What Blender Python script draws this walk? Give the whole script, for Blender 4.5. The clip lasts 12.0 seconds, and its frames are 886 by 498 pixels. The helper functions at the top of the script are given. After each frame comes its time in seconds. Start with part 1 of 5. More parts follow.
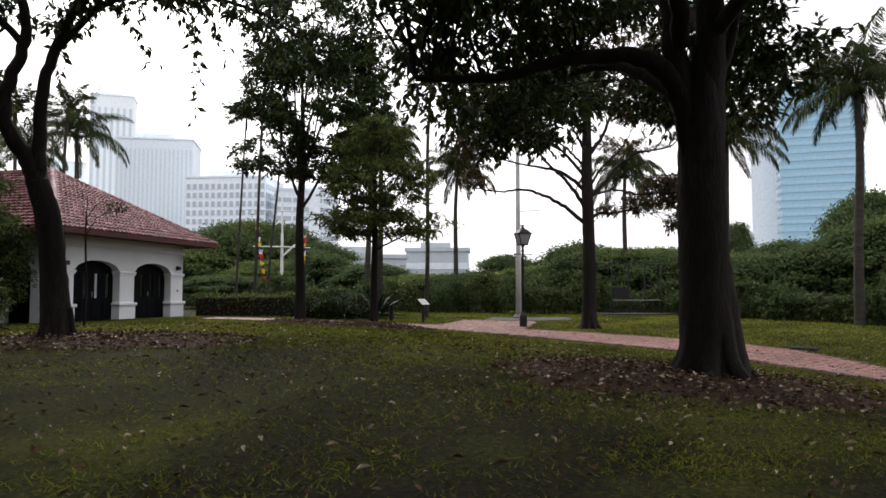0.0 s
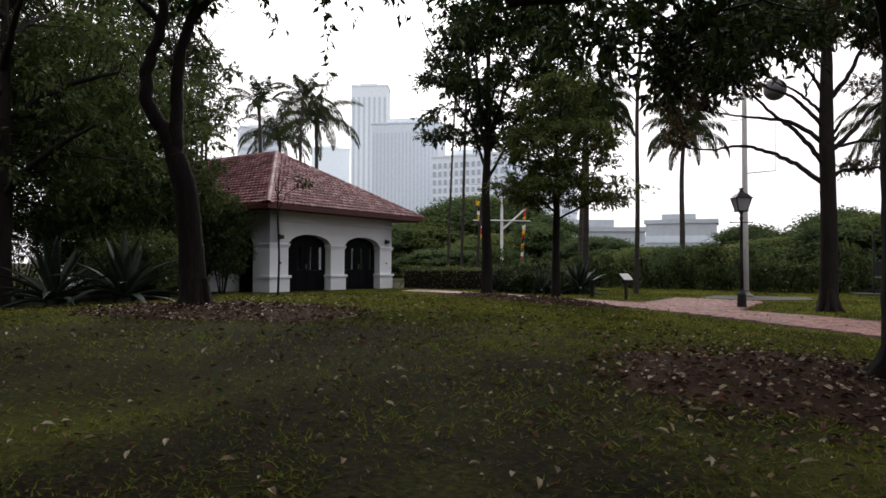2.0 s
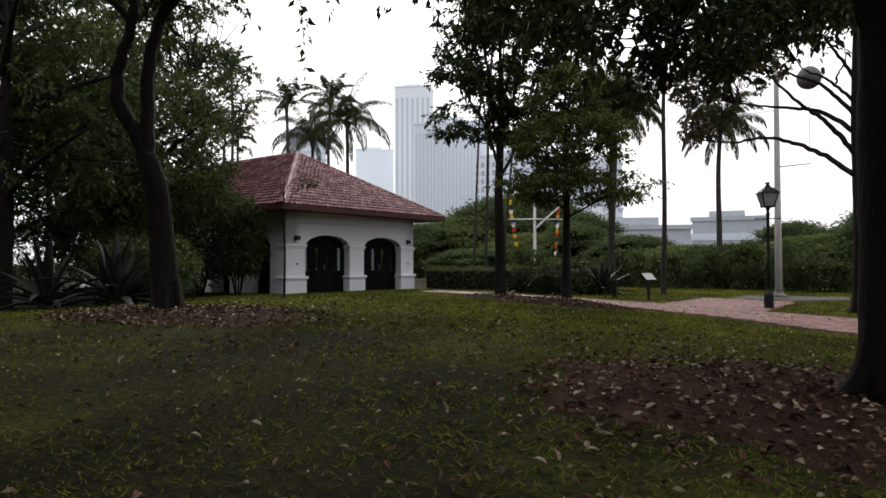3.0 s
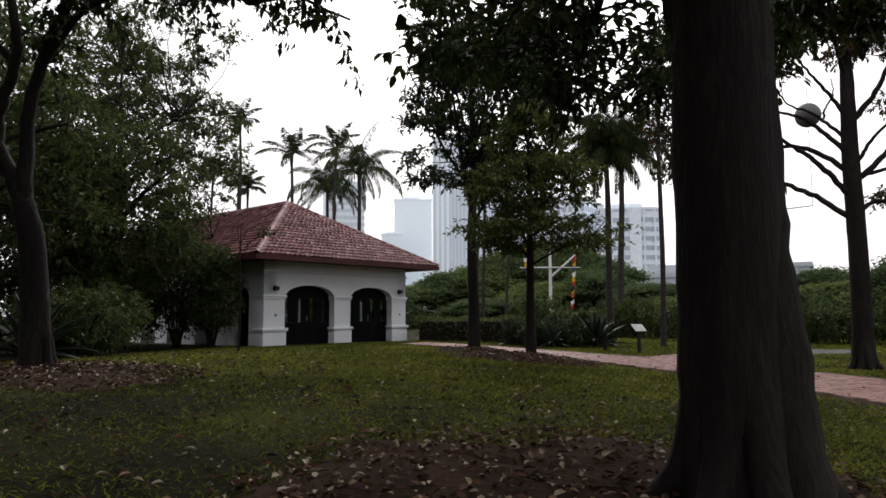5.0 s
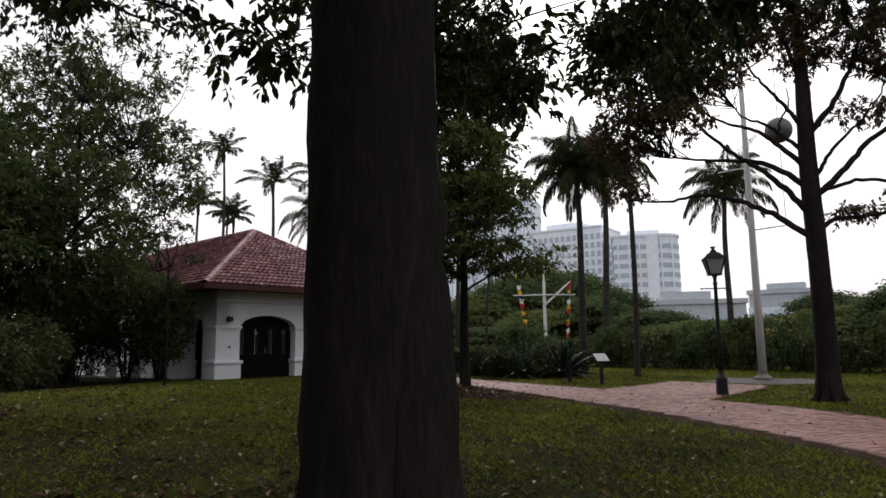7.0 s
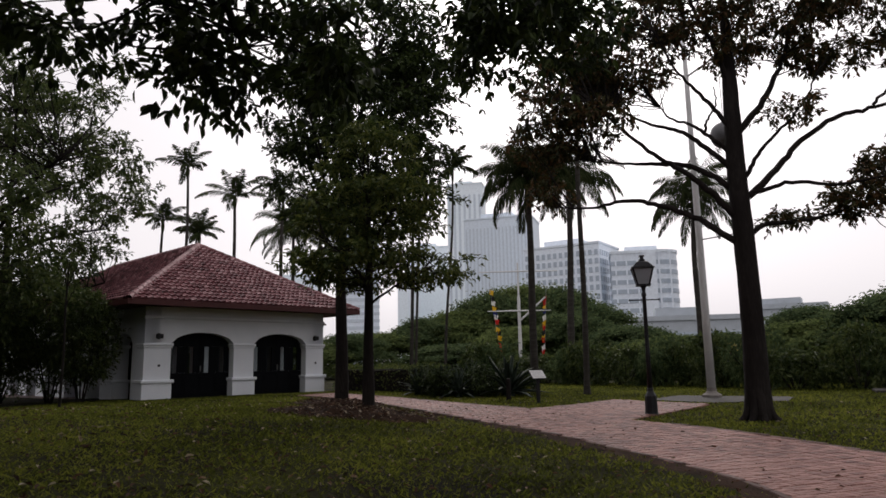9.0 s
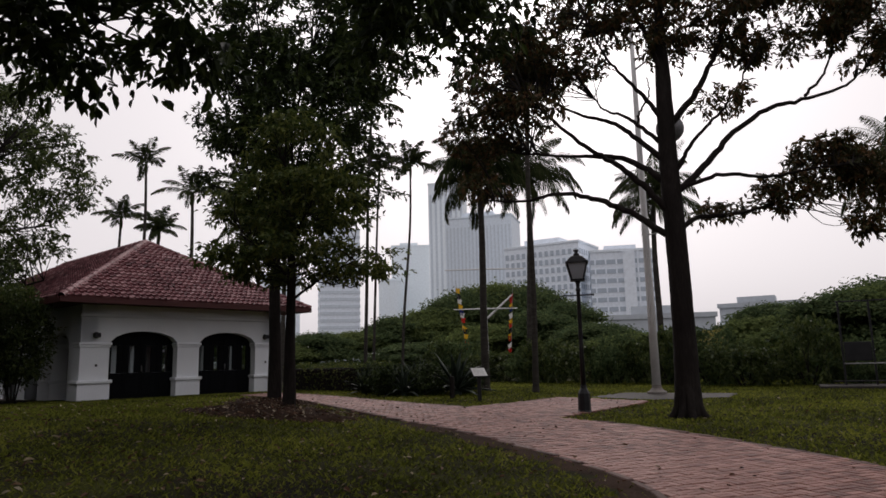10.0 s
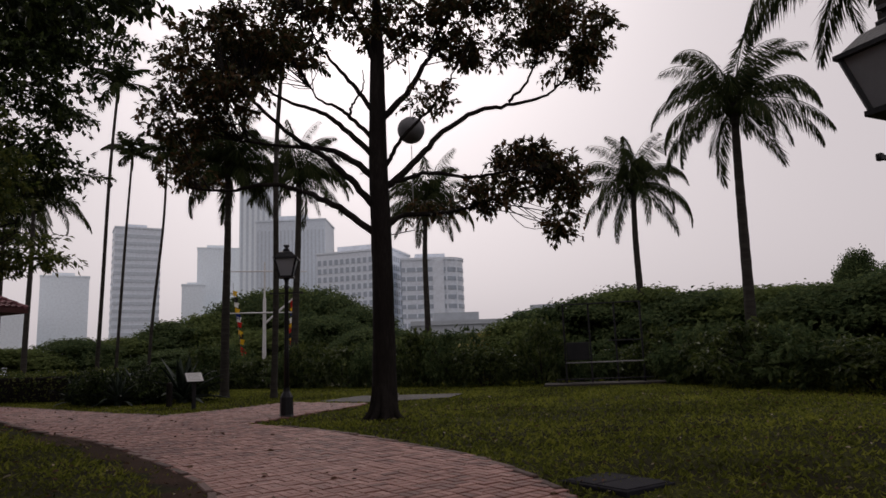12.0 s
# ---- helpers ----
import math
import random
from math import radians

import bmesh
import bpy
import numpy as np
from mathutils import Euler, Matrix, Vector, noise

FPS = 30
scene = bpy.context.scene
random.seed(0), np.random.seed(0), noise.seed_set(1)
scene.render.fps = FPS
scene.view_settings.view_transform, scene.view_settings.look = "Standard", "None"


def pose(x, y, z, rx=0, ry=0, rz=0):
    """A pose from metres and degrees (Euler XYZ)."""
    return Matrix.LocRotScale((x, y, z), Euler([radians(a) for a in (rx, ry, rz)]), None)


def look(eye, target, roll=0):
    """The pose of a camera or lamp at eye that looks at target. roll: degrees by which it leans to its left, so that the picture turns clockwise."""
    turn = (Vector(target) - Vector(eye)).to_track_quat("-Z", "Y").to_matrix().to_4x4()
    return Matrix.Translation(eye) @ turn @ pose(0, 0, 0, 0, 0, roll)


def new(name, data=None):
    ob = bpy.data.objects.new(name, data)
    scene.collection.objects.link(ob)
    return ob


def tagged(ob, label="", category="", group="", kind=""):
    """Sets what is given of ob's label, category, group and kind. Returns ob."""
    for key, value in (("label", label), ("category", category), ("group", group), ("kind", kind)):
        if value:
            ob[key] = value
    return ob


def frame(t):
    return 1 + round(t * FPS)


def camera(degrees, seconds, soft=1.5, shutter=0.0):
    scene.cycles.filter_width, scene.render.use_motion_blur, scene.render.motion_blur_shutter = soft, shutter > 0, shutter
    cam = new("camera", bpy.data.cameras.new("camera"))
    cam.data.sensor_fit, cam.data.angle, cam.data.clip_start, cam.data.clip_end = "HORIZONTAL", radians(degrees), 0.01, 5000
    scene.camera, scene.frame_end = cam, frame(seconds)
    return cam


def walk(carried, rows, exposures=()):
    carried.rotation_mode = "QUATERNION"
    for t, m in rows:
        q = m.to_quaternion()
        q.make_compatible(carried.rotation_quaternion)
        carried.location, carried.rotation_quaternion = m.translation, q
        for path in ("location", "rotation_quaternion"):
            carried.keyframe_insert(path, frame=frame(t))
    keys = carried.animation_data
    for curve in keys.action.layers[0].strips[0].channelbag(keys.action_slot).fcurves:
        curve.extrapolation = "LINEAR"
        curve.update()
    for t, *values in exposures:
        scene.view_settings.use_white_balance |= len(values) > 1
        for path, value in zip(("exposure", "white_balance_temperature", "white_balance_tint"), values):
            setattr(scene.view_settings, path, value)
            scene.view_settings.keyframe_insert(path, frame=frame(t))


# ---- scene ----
cam = camera(66.0, 12.0, soft=1.6)
PATH = [
    (0, (0.562, 0.313, 1.777), (0.486, 2.308, 1.899), -0.1),
    (0.5, (0.957, 0.812, 1.746), (0.685, 2.79, 1.851), -0.1),
    (1, (1.316, 1.274, 1.731), (0.866, 3.221, 1.815), 0.1),
    (1.5, (1.696, 1.721, 1.736), (1.083, 3.624, 1.803), 0.1),
    (2, (2.067, 2.198, 1.749), (1.306, 4.047, 1.795), 0.2),
    (2.5, (2.474, 2.668, 1.759), (1.638, 4.484, 1.795), 0.0),
    (4.5, (4.022, 4.673, 1.819), (3.053, 6.417, 1.956), -0.2),
    (5, (4.379, 5.172, 1.822), (3.395, 6.903, 2.011), -0.3),
    (5.5, (4.711, 5.685, 1.834), (3.712, 7.405, 2.045), -0.4),
    (6, (5.048, 6.177, 1.84), (4.036, 7.886, 2.076), -0.5),
    (6.5, (5.396, 6.708, 1.817), (4.37, 8.405, 2.073), -0.6),
    (7, (5.779, 7.263, 1.814), (4.751, 8.956, 2.089), -0.8),
    (9, (7.134, 9.35, 1.745), (6.106, 11.034, 2.071), -1.1),
    (9.5, (7.57, 9.908, 1.687), (6.55, 11.598, 2.011), -1.3),
    (10, (7.985, 10.4, 1.673), (7.0, 12.11, 1.996), -1.4),
    (10.5, (8.488, 10.883, 1.666), (7.584, 12.638, 1.991), -1.6),
    (11, (9.031, 11.279, 1.624), (8.236, 13.085, 1.947), -1.9),
    (11.5, (9.516, 11.689, 1.555), (8.865, 13.552, 1.878), -2.0),
    (12, (9.952, 12.173, 1.475), (9.457, 14.083, 1.801), -2.2),
]
EXPOSURES = [(0, 0.76, 6500, 10), (1.5, 0.54, 6490, 12), (2.5, 0.42, 6480, 12), (5, 0.32, 6500, 11), (7, 0.1, 6520, 12), (9, -0.14, 6560, 14), (10.5, -0.46, 6640, 16), (12, -0.72, 6720, 19)]
walk(cam, [(t, look(eye, target, roll)) for t, eye, target, roll in PATH], EXPOSURES)


# ---- light ----
world = bpy.data.worlds.new("overcast_sky")
scene.world = world
world.use_nodes = True
wn = world.node_tree
wn.nodes.clear()
sky = wn.nodes.new("ShaderNodeTexSky")
sky.sky_type = "NISHITA"
sky.sun_disc = False
sky.sun_elevation = radians(38)
sky.sun_rotation = radians(-22)
sky.dust_density = 8.0
sky.air_density = 1.5
pale = wn.nodes.new("ShaderNodeHueSaturation")
pale.inputs["Saturation"].default_value = 0.12
cloud = wn.nodes.new("ShaderNodeMixRGB")
cloud.inputs[0].default_value = 0.74
cloud.inputs[2].default_value = (9.9, 9.65, 9.9, 1)
wbg = wn.nodes.new("ShaderNodeBackground")
wbg.inputs["Strength"].default_value = 0.11
wout = wn.nodes.new("ShaderNodeOutputWorld")
wn.links.new(sky.outputs[0], pale.inputs["Color"])
wn.links.new(pale.outputs[0], cloud.inputs[1])
wn.links.new(cloud.outputs[0], wbg.inputs["Color"])
wn.links.new(wbg.outputs[0], wout.inputs["Surface"])
sun_data = bpy.data.lights.new("sun", "SUN")
sun_data.energy = 1.0
sun_data.angle = radians(25)
sun_data.color = (1.0, 0.96, 0.9)
sun = new("sun", sun_data)
SUN_FROM = (math.cos(radians(38)) * math.sin(radians(-22)), math.cos(radians(38)) * math.cos(radians(-22)), math.sin(radians(38)))
sun.matrix_world = look(tuple(60 * v for v in SUN_FROM), (0, 0, 0))

# ---- materials ----
def ramp_mat(name, cols, scale=6.0, rough=0.8, bump=0.3, fine=40.0, metal=0.0, island=0.0, obj=0.0, spec=0.3, stretch=(1, 1, 1), trans=0.0, span=(0.25, 0.75)):
    """Two scales of noise between colours, a fine bump, and a shift per piece."""
    m = bpy.data.materials.new(name)
    m.use_nodes = True
    nt = m.node_tree
    N, L = nt.nodes, nt.links
    bsdf = N["Principled BSDF"]
    co = N.new("ShaderNodeTexCoord")
    mp = N.new("ShaderNodeMapping")
    mp.inputs["Scale"].default_value = stretch
    L.new(co.outputs["Object"], mp.inputs[0])
    n1 = N.new("ShaderNodeTexNoise")
    n1.inputs["Scale"].default_value = scale
    n1.inputs["Detail"].default_value = 5
    n2 = N.new("ShaderNodeTexNoise")
    n2.inputs["Scale"].default_value = fine
    n2.inputs["Detail"].default_value = 3
    for n in (n1, n2):
        L.new(mp.outputs[0], n.inputs["Vector"])
    mix = N.new("ShaderNodeMath")
    mix.operation = "MULTIPLY_ADD"
    mix.inputs[1].default_value = 0.4
    L.new(n2.outputs["Fac"], mix.inputs[0])
    sub = N.new("ShaderNodeMath")
    sub.operation = "MULTIPLY"
    sub.inputs[1].default_value = 0.6
    L.new(n1.outputs["Fac"], sub.inputs[0])
    L.new(sub.outputs[0], mix.inputs[2])
    fac = mix.outputs[0]
    for amount, kind, sock in ((island, "ShaderNodeNewGeometry", "Random Per Island"), (obj, "ShaderNodeObjectInfo", "Random")):
        if amount:
            g = N.new(kind)
            a = N.new("ShaderNodeMath")
            a.operation = "MULTIPLY_ADD"
            a.inputs[1].default_value = amount
            L.new(g.outputs[sock], a.inputs[0])
            b = N.new("ShaderNodeMath")
            b.operation = "SUBTRACT"
            b.inputs[1].default_value = amount / 2
            L.new(fac, b.inputs[0])
            L.new(b.outputs[0], a.inputs[2])
            fac = a.outputs[0]
    r = N.new("ShaderNodeValToRGB")
    el = r.color_ramp.elements
    while len(el) < len(cols):
        el.new(0.5)
    for i, c in enumerate(cols):
        el[i].position = span[0] + (span[1] - span[0]) * i / max(1, len(cols) - 1)
        el[i].color = (*c, 1)
    L.new(fac, r.inputs[0])
    L.new(r.outputs[0], bsdf.inputs["Base Color"])
    bsdf.inputs["Roughness"].default_value = rough
    bsdf.inputs["Metallic"].default_value = metal
    bsdf.inputs["Specular IOR Level"].default_value = spec
    if bump:
        bp = N.new("ShaderNodeBump")
        bp.inputs["Strength"].default_value = bump
        bp.inputs["Distance"].default_value = 0.02
        L.new(n2.outputs["Fac"], bp.inputs["Height"])
        L.new(bp.outputs[0], bsdf.inputs["Normal"])
    if trans:
        tr = N.new("ShaderNodeBsdfTranslucent")
        L.new(r.outputs[0], tr.inputs["Color"])
        ms = N.new("ShaderNodeMixShader")
        ms.inputs[0].default_value = trans
        L.new(bsdf.outputs[0], ms.inputs[1])
        L.new(tr.outputs[0], ms.inputs[2])
        L.new(ms.outputs[0], N["Material Output"].inputs["Surface"])
    return m


def glass_mat(name, tint, rough=0.05):
    m = bpy.data.materials.new(name)
    m.use_nodes = True
    b = m.node_tree.nodes["Principled BSDF"]
    b.inputs["Base Color"].default_value = (*tint, 1)
    b.inputs["Transmission Weight"].default_value = 1.0
    b.inputs["Roughness"].default_value = rough
    b.inputs["IOR"].default_value = 1.2
    return m


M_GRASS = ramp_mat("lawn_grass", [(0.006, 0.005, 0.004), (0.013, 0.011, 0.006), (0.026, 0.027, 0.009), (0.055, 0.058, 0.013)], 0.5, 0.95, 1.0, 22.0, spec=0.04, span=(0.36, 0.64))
M_BLADE = ramp_mat("grass_blade", [(0.032, 0.036, 0.01), (0.112, 0.132, 0.021), (0.23, 0.238, 0.04)], 0.45, 0.85, 0, 6.0, island=0.35, span=(0.3, 0.7), spec=0.06, trans=0.45)
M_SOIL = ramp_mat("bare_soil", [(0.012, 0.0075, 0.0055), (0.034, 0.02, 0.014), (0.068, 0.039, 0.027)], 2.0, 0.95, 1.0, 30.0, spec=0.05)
M_LITTER = ramp_mat("fallen_leaf", [(0.02, 0.01, 0.007), (0.035, 0.017, 0.011), (0.06, 0.028, 0.017), (0.085, 0.04, 0.023), (0.11, 0.052, 0.03), (0.14, 0.072, 0.04), (0.3, 0.24, 0.16), (0.42, 0.36, 0.27)], 1.0, 0.65, 0, 20.0, island=1.0, spec=0.2, span=(0.05, 1.0))
M_BRICK = ramp_mat("paving_brick", [(0.115, 0.044, 0.035), (0.225, 0.094, 0.074), (0.33, 0.168, 0.138)], 0.5, 0.6, 0.5, 60.0, island=0.45, obj=0.3, spec=0.35)
M_JOINT = ramp_mat("paving_joint", [(0.012, 0.009, 0.008), (0.035, 0.026, 0.022)], 4.0, 0.95, 0.5)
M_CONC = ramp_mat("kerb_concrete", [(0.1, 0.09, 0.08), (0.2, 0.18, 0.165), (0.3, 0.28, 0.26)], 3.0, 0.85, 0.4)
M_EDGE = ramp_mat("edging_brick", [(0.06, 0.035, 0.03), (0.12, 0.072, 0.062), (0.18, 0.12, 0.105)], 2.0, 0.8, 0.4, obj=0.4)
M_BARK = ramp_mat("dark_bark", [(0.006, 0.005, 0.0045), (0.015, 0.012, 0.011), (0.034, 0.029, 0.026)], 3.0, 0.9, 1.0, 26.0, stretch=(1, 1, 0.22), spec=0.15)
M_PALMBARK = ramp_mat("palm_bark", [(0.018, 0.016, 0.014), (0.042, 0.038, 0.033), (0.08, 0.072, 0.065)], 2.0, 0.9, 0.7, 12.0, stretch=(0.4, 0.4, 3.0), spec=0.15)
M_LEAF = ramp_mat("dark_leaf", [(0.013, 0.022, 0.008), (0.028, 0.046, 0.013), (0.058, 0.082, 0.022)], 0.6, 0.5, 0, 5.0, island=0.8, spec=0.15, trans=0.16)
M_LEAF_OLD = ramp_mat("reddish_leaf", [(0.03, 0.03, 0.012), (0.055, 0.06, 0.02), (0.11, 0.06, 0.026)], 0.8, 0.5, 0, 5.0, island=0.9, spec=0.2, trans=0.25)
M_LEAF_LIGHT = ramp_mat("light_leaf", [(0.035, 0.055, 0.014), (0.075, 0.105, 0.025), (0.13, 0.145, 0.035)], 0.5, 0.55, 0, 5.0, island=0.8, spec=0.3, trans=0.42)
# Greens of the far belt, lightened and greyed to stand in for haze.
M_BUSH = ramp_mat("haze_paled_bush_leaf", [(0.07, 0.1, 0.036), (0.115, 0.15, 0.052), (0.165, 0.2, 0.068)], 0.2, 0.85, 0, 2.0, island=0.5, spec=0.04, trans=0.45)
M_WOOD = ramp_mat("haze_paled_wood_leaf", [(0.045, 0.072, 0.034), (0.075, 0.108, 0.046), (0.115, 0.148, 0.06)], 0.2, 0.85, 0, 2.0, island=0.5, spec=0.04, trans=0.42)
M_SHADE = ramp_mat("shade_leaf", [(0.028, 0.045, 0.013), (0.052, 0.075, 0.021), (0.09, 0.112, 0.033)], 0.5, 0.5, 0, 3.0, island=0.7, spec=0.25, trans=0.4)
M_YELLOW = ramp_mat("yellow_leaf", [(0.1, 0.1, 0.02), (0.22, 0.19, 0.03), (0.32, 0.26, 0.04)], 0.5, 0.6, 0, 3.0, island=0.6, trans=0.3)
M_FROND = ramp_mat("palm_leaflet", [(0.016, 0.025, 0.01), (0.032, 0.046, 0.016), (0.06, 0.068, 0.027)], 0.5, 0.8, 0, 4.0, island=0.6, spec=0.03, trans=0.15)
M_AGAVE = ramp_mat("agave_leaf", [(0.015, 0.024, 0.017), (0.027, 0.039, 0.029), (0.05, 0.066, 0.05)], 3.0, 0.5, 0.15, 30.0, obj=0.3, spec=0.1)
M_WHITE = ramp_mat("white_painted_plaster", [(0.74, 0.77, 0.81), (0.82, 0.85, 0.89), (0.87, 0.89, 0.91)], 1.2, 0.75, 0.25, 30.0)
M_WHITEMET = ramp_mat("white_painted_metal", [(0.5, 0.5, 0.5), (0.62, 0.62, 0.62), (0.72, 0.72, 0.71)], 1.5, 0.5, 0.1, 30.0)
M_TILE = ramp_mat("clay_roof_tile", [(0.05, 0.014, 0.018), (0.125, 0.038, 0.045), (0.195, 0.072, 0.08), (0.34, 0.2, 0.205)], 0.9, 0.6, 0.3, 9.0, island=0.55, obj=0.5, spec=0.3, span=(0.15, 0.85))
M_EAVE = ramp_mat("dark_red_fascia", [(0.05, 0.014, 0.014), (0.09, 0.025, 0.024)], 2.0, 0.6, 0.1)
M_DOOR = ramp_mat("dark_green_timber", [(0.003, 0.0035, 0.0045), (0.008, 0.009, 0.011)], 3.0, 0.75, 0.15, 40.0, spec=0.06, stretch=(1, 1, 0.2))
M_PAD = ramp_mat("worn_paving", [(0.02, 0.018, 0.017), (0.04, 0.035, 0.032), (0.07, 0.06, 0.055)], 1.5, 0.8, 0.4)
M_DRAIN = ramp_mat("dark_drain_slab", [(0.012, 0.012, 0.015), (0.025, 0.024, 0.03)], 4.0, 0.9, 0.3, 50.0, spec=0.1)
M_DARK = ramp_mat("black_painted_iron", [(0.012, 0.012, 0.014), (0.03, 0.03, 0.034)], 5.0, 0.45, 0.2, 60.0, metal=0.3)
M_FROST = ramp_mat("frosted_lantern_glass", [(0.5, 0.52, 0.55), (0.62, 0.64, 0.68)], 4.0, 0.3, 0.0, trans=0.6)
M_FLOOR = ramp_mat("red_terrace_tile", [(0.06, 0.03, 0.026), (0.11, 0.055, 0.045)], 1.5, 0.5, 0.2)
M_GLASS = glass_mat("window_glass", (0.5, 0.54, 0.55))
M_BALL = ramp_mat("dull_steel_mesh", [(0.06, 0.06, 0.065), (0.13, 0.13, 0.138), (0.22, 0.22, 0.23)], 3.0, 0.6, 0.6, 40.0, metal=0.2)
M_SIGN = ramp_mat("pale_sign_face", [(0.55, 0.56, 0.55), (0.7, 0.7, 0.68)], 3.0, 0.4, 0.0)
M_STEEL = ramp_mat("worn_steel", [(0.2, 0.2, 0.2), (0.4, 0.4, 0.4)], 4.0, 0.5, 0.2, metal=0.6)


def plain(name, c, rough=0.6):
    d = [tuple(v * k for v in c) for k in (0.82, 1.0, 1.12)]
    return ramp_mat(name, d, 0.8, rough, 0.05, 10.0)


# ---- mesh helpers ----
def fastmesh(name, V, F, mat, smooth=False):
    """A mesh from arrays: V (n,3) and faces F (m,k) of one size."""
    me = bpy.data.meshes.new(name)
    V = np.asarray(V, np.float32)
    F = np.asarray(F, np.int32)
    me.vertices.add(len(V))
    me.vertices.foreach_set("co", V.ravel())
    me.loops.add(F.size)
    me.loops.foreach_set("vertex_index", F.ravel())
    me.polygons.add(len(F))
    me.polygons.foreach_set("loop_start", np.arange(len(F), dtype=np.int32) * F.shape[1])
    me.polygons.foreach_set("use_smooth", np.full(len(F), smooth))
    me.update(calc_edges=True)
    me.materials.append(mat)
    return me


def link(name, me, parent=None, label="", loc=None):
    ob = new(name, me)
    if parent:
        ob.parent = parent
    if loc:
        ob.location = loc
    if label:
        ob["label"] = label
    return ob


def part(name, bm, mat, parent=None, label="", smooth=False):
    me = bpy.data.meshes.new(name)
    bmesh.ops.recalc_face_normals(bm, faces=bm.faces)
    bm.to_mesh(me)
    bm.free()
    me.materials.append(mat)
    if smooth:
        me.polygons.foreach_set("use_smooth", [True] * len(me.polygons))
    return link(name, me, parent, label)


def thing(name, loc, label, category, group="", kind="", rot=0.0):
    ob = new(name)
    ob.empty_display_size = 0.2
    ob.matrix_basis = pose(*loc, 0, 0, rot)
    return tagged(ob, label, category, group, kind)


def box(bm, x0, x1, y0, y1, z0, z1, bevel=0.0, m=None):
    r = bmesh.ops.create_cube(bm, size=1)
    vs = r["verts"]
    mat = Matrix.Translation(((x0 + x1) / 2, (y0 + y1) / 2, (z0 + z1) / 2)) @ Matrix.Diagonal((x1 - x0, y1 - y0, z1 - z0, 1))
    bmesh.ops.transform(bm, matrix=(m @ mat) if m else mat, verts=vs)
    if bevel:
        es = list({e for v in vs for e in v.link_edges})
        bmesh.ops.bevel(bm, geom=es, offset=bevel, segments=1, affect="EDGES")
    return bm


def boxpart(name, dims, mat, parent, label="", bevel=0.0):
    return part(name, box(bmesh.new(), *dims, bevel), mat, parent, label)


def lathe(bm, profile, n=16, centre=(0, 0)):
    rings = []
    for r, z in profile:
        rings.append([bm.verts.new((centre[0] + r * math.cos(2 * math.pi * k / n), centre[1] + r * math.sin(2 * math.pi * k / n), z)) for k in range(n)])
    for a, b in zip(rings, rings[1:]):
        for k in range(n):
            bm.faces.new((a[k], a[(k + 1) % n], b[(k + 1) % n], b[k]))
    bm.faces.new(rings[0][::-1])
    bm.faces.new(rings[-1])
    return bm


class Geo:
    """Gathers quads of many tubes into one mesh."""

    def __init__(self):
        self.V, self.F, self.n = [], [], 0

    def add(self, V, F):
        self.V.append(np.asarray(V, float))
        self.F.append(np.asarray(F, int) + self.n)
        self.n += len(V)

    def tube(self, pts, radii, n=8, lump=0.0, rng=None):
        P = np.asarray(pts, float)
        T = np.gradient(P, axis=0)
        T /= np.linalg.norm(T, axis=1)[:, None]
        ref = np.array([0.9, 0.3, 0.1]) if abs(T[0][2]) > 0.7 else np.array([0.05, 0.1, 1.0])
        A = np.zeros_like(P)
        last = np.cross(T[0], ref)
        for i, t in enumerate(T):
            last = last - t * (last @ t)
            last = last / np.sqrt(last @ last)
            A[i] = last
        B = np.cross(T, A)
        ang = np.arange(n) * 2 * np.pi / n
        R = np.asarray(radii, float)[:, None] * np.ones((1, n))
        if lump and rng is not None:
            R = R * (1 + lump * rng.normal(size=(1, n)) + 0.4 * lump * rng.normal(size=R.shape))
        V = P[:, None] + R[..., None] * (A[:, None] * np.cos(ang)[None, :, None] + B[:, None] * np.sin(ang)[None, :, None])
        V = V.reshape(-1, 3)
        k = len(P)
        i = np.arange(k - 1)[:, None] * n
        j = np.arange(n)[None, :]
        F = np.stack([i + j, i + (j + 1) % n, i + n + (j + 1) % n, i + n + j], -1).reshape(-1, 4)
        self.add(V, F)
        self.add(np.vstack([P[-1] + T[-1] * R[-1].mean() * 0.5, V[-n:]]), np.array([[0, 1 + a, 1 + (a + 1) % n, 1 + (a + 2) % n] for a in range(0, n, 2)]))

    def mesh(self, name, mat, smooth=True):
        return fastmesh(name, np.vstack(self.V), np.vstack(self.F), mat, smooth)


def bend(pts, per=5):
    """A smooth line through a few points."""
    P = np.asarray(pts, float)
    Q = np.vstack([2 * P[0] - P[1], P, 2 * P[-1] - P[-2]])
    out = []
    for i in range(1, len(Q) - 2):
        a, b, c, d = Q[i - 1 : i + 3]
        for t in np.linspace(0, 1, per, endpoint=False):
            out.append(0.5 * (2 * b + (c - a) * t + (2 * a - 5 * b + 4 * c - d) * t * t + (3 * b - a - 3 * c + d) * t**3))
    out.append(P[-1])
    return np.array(out)


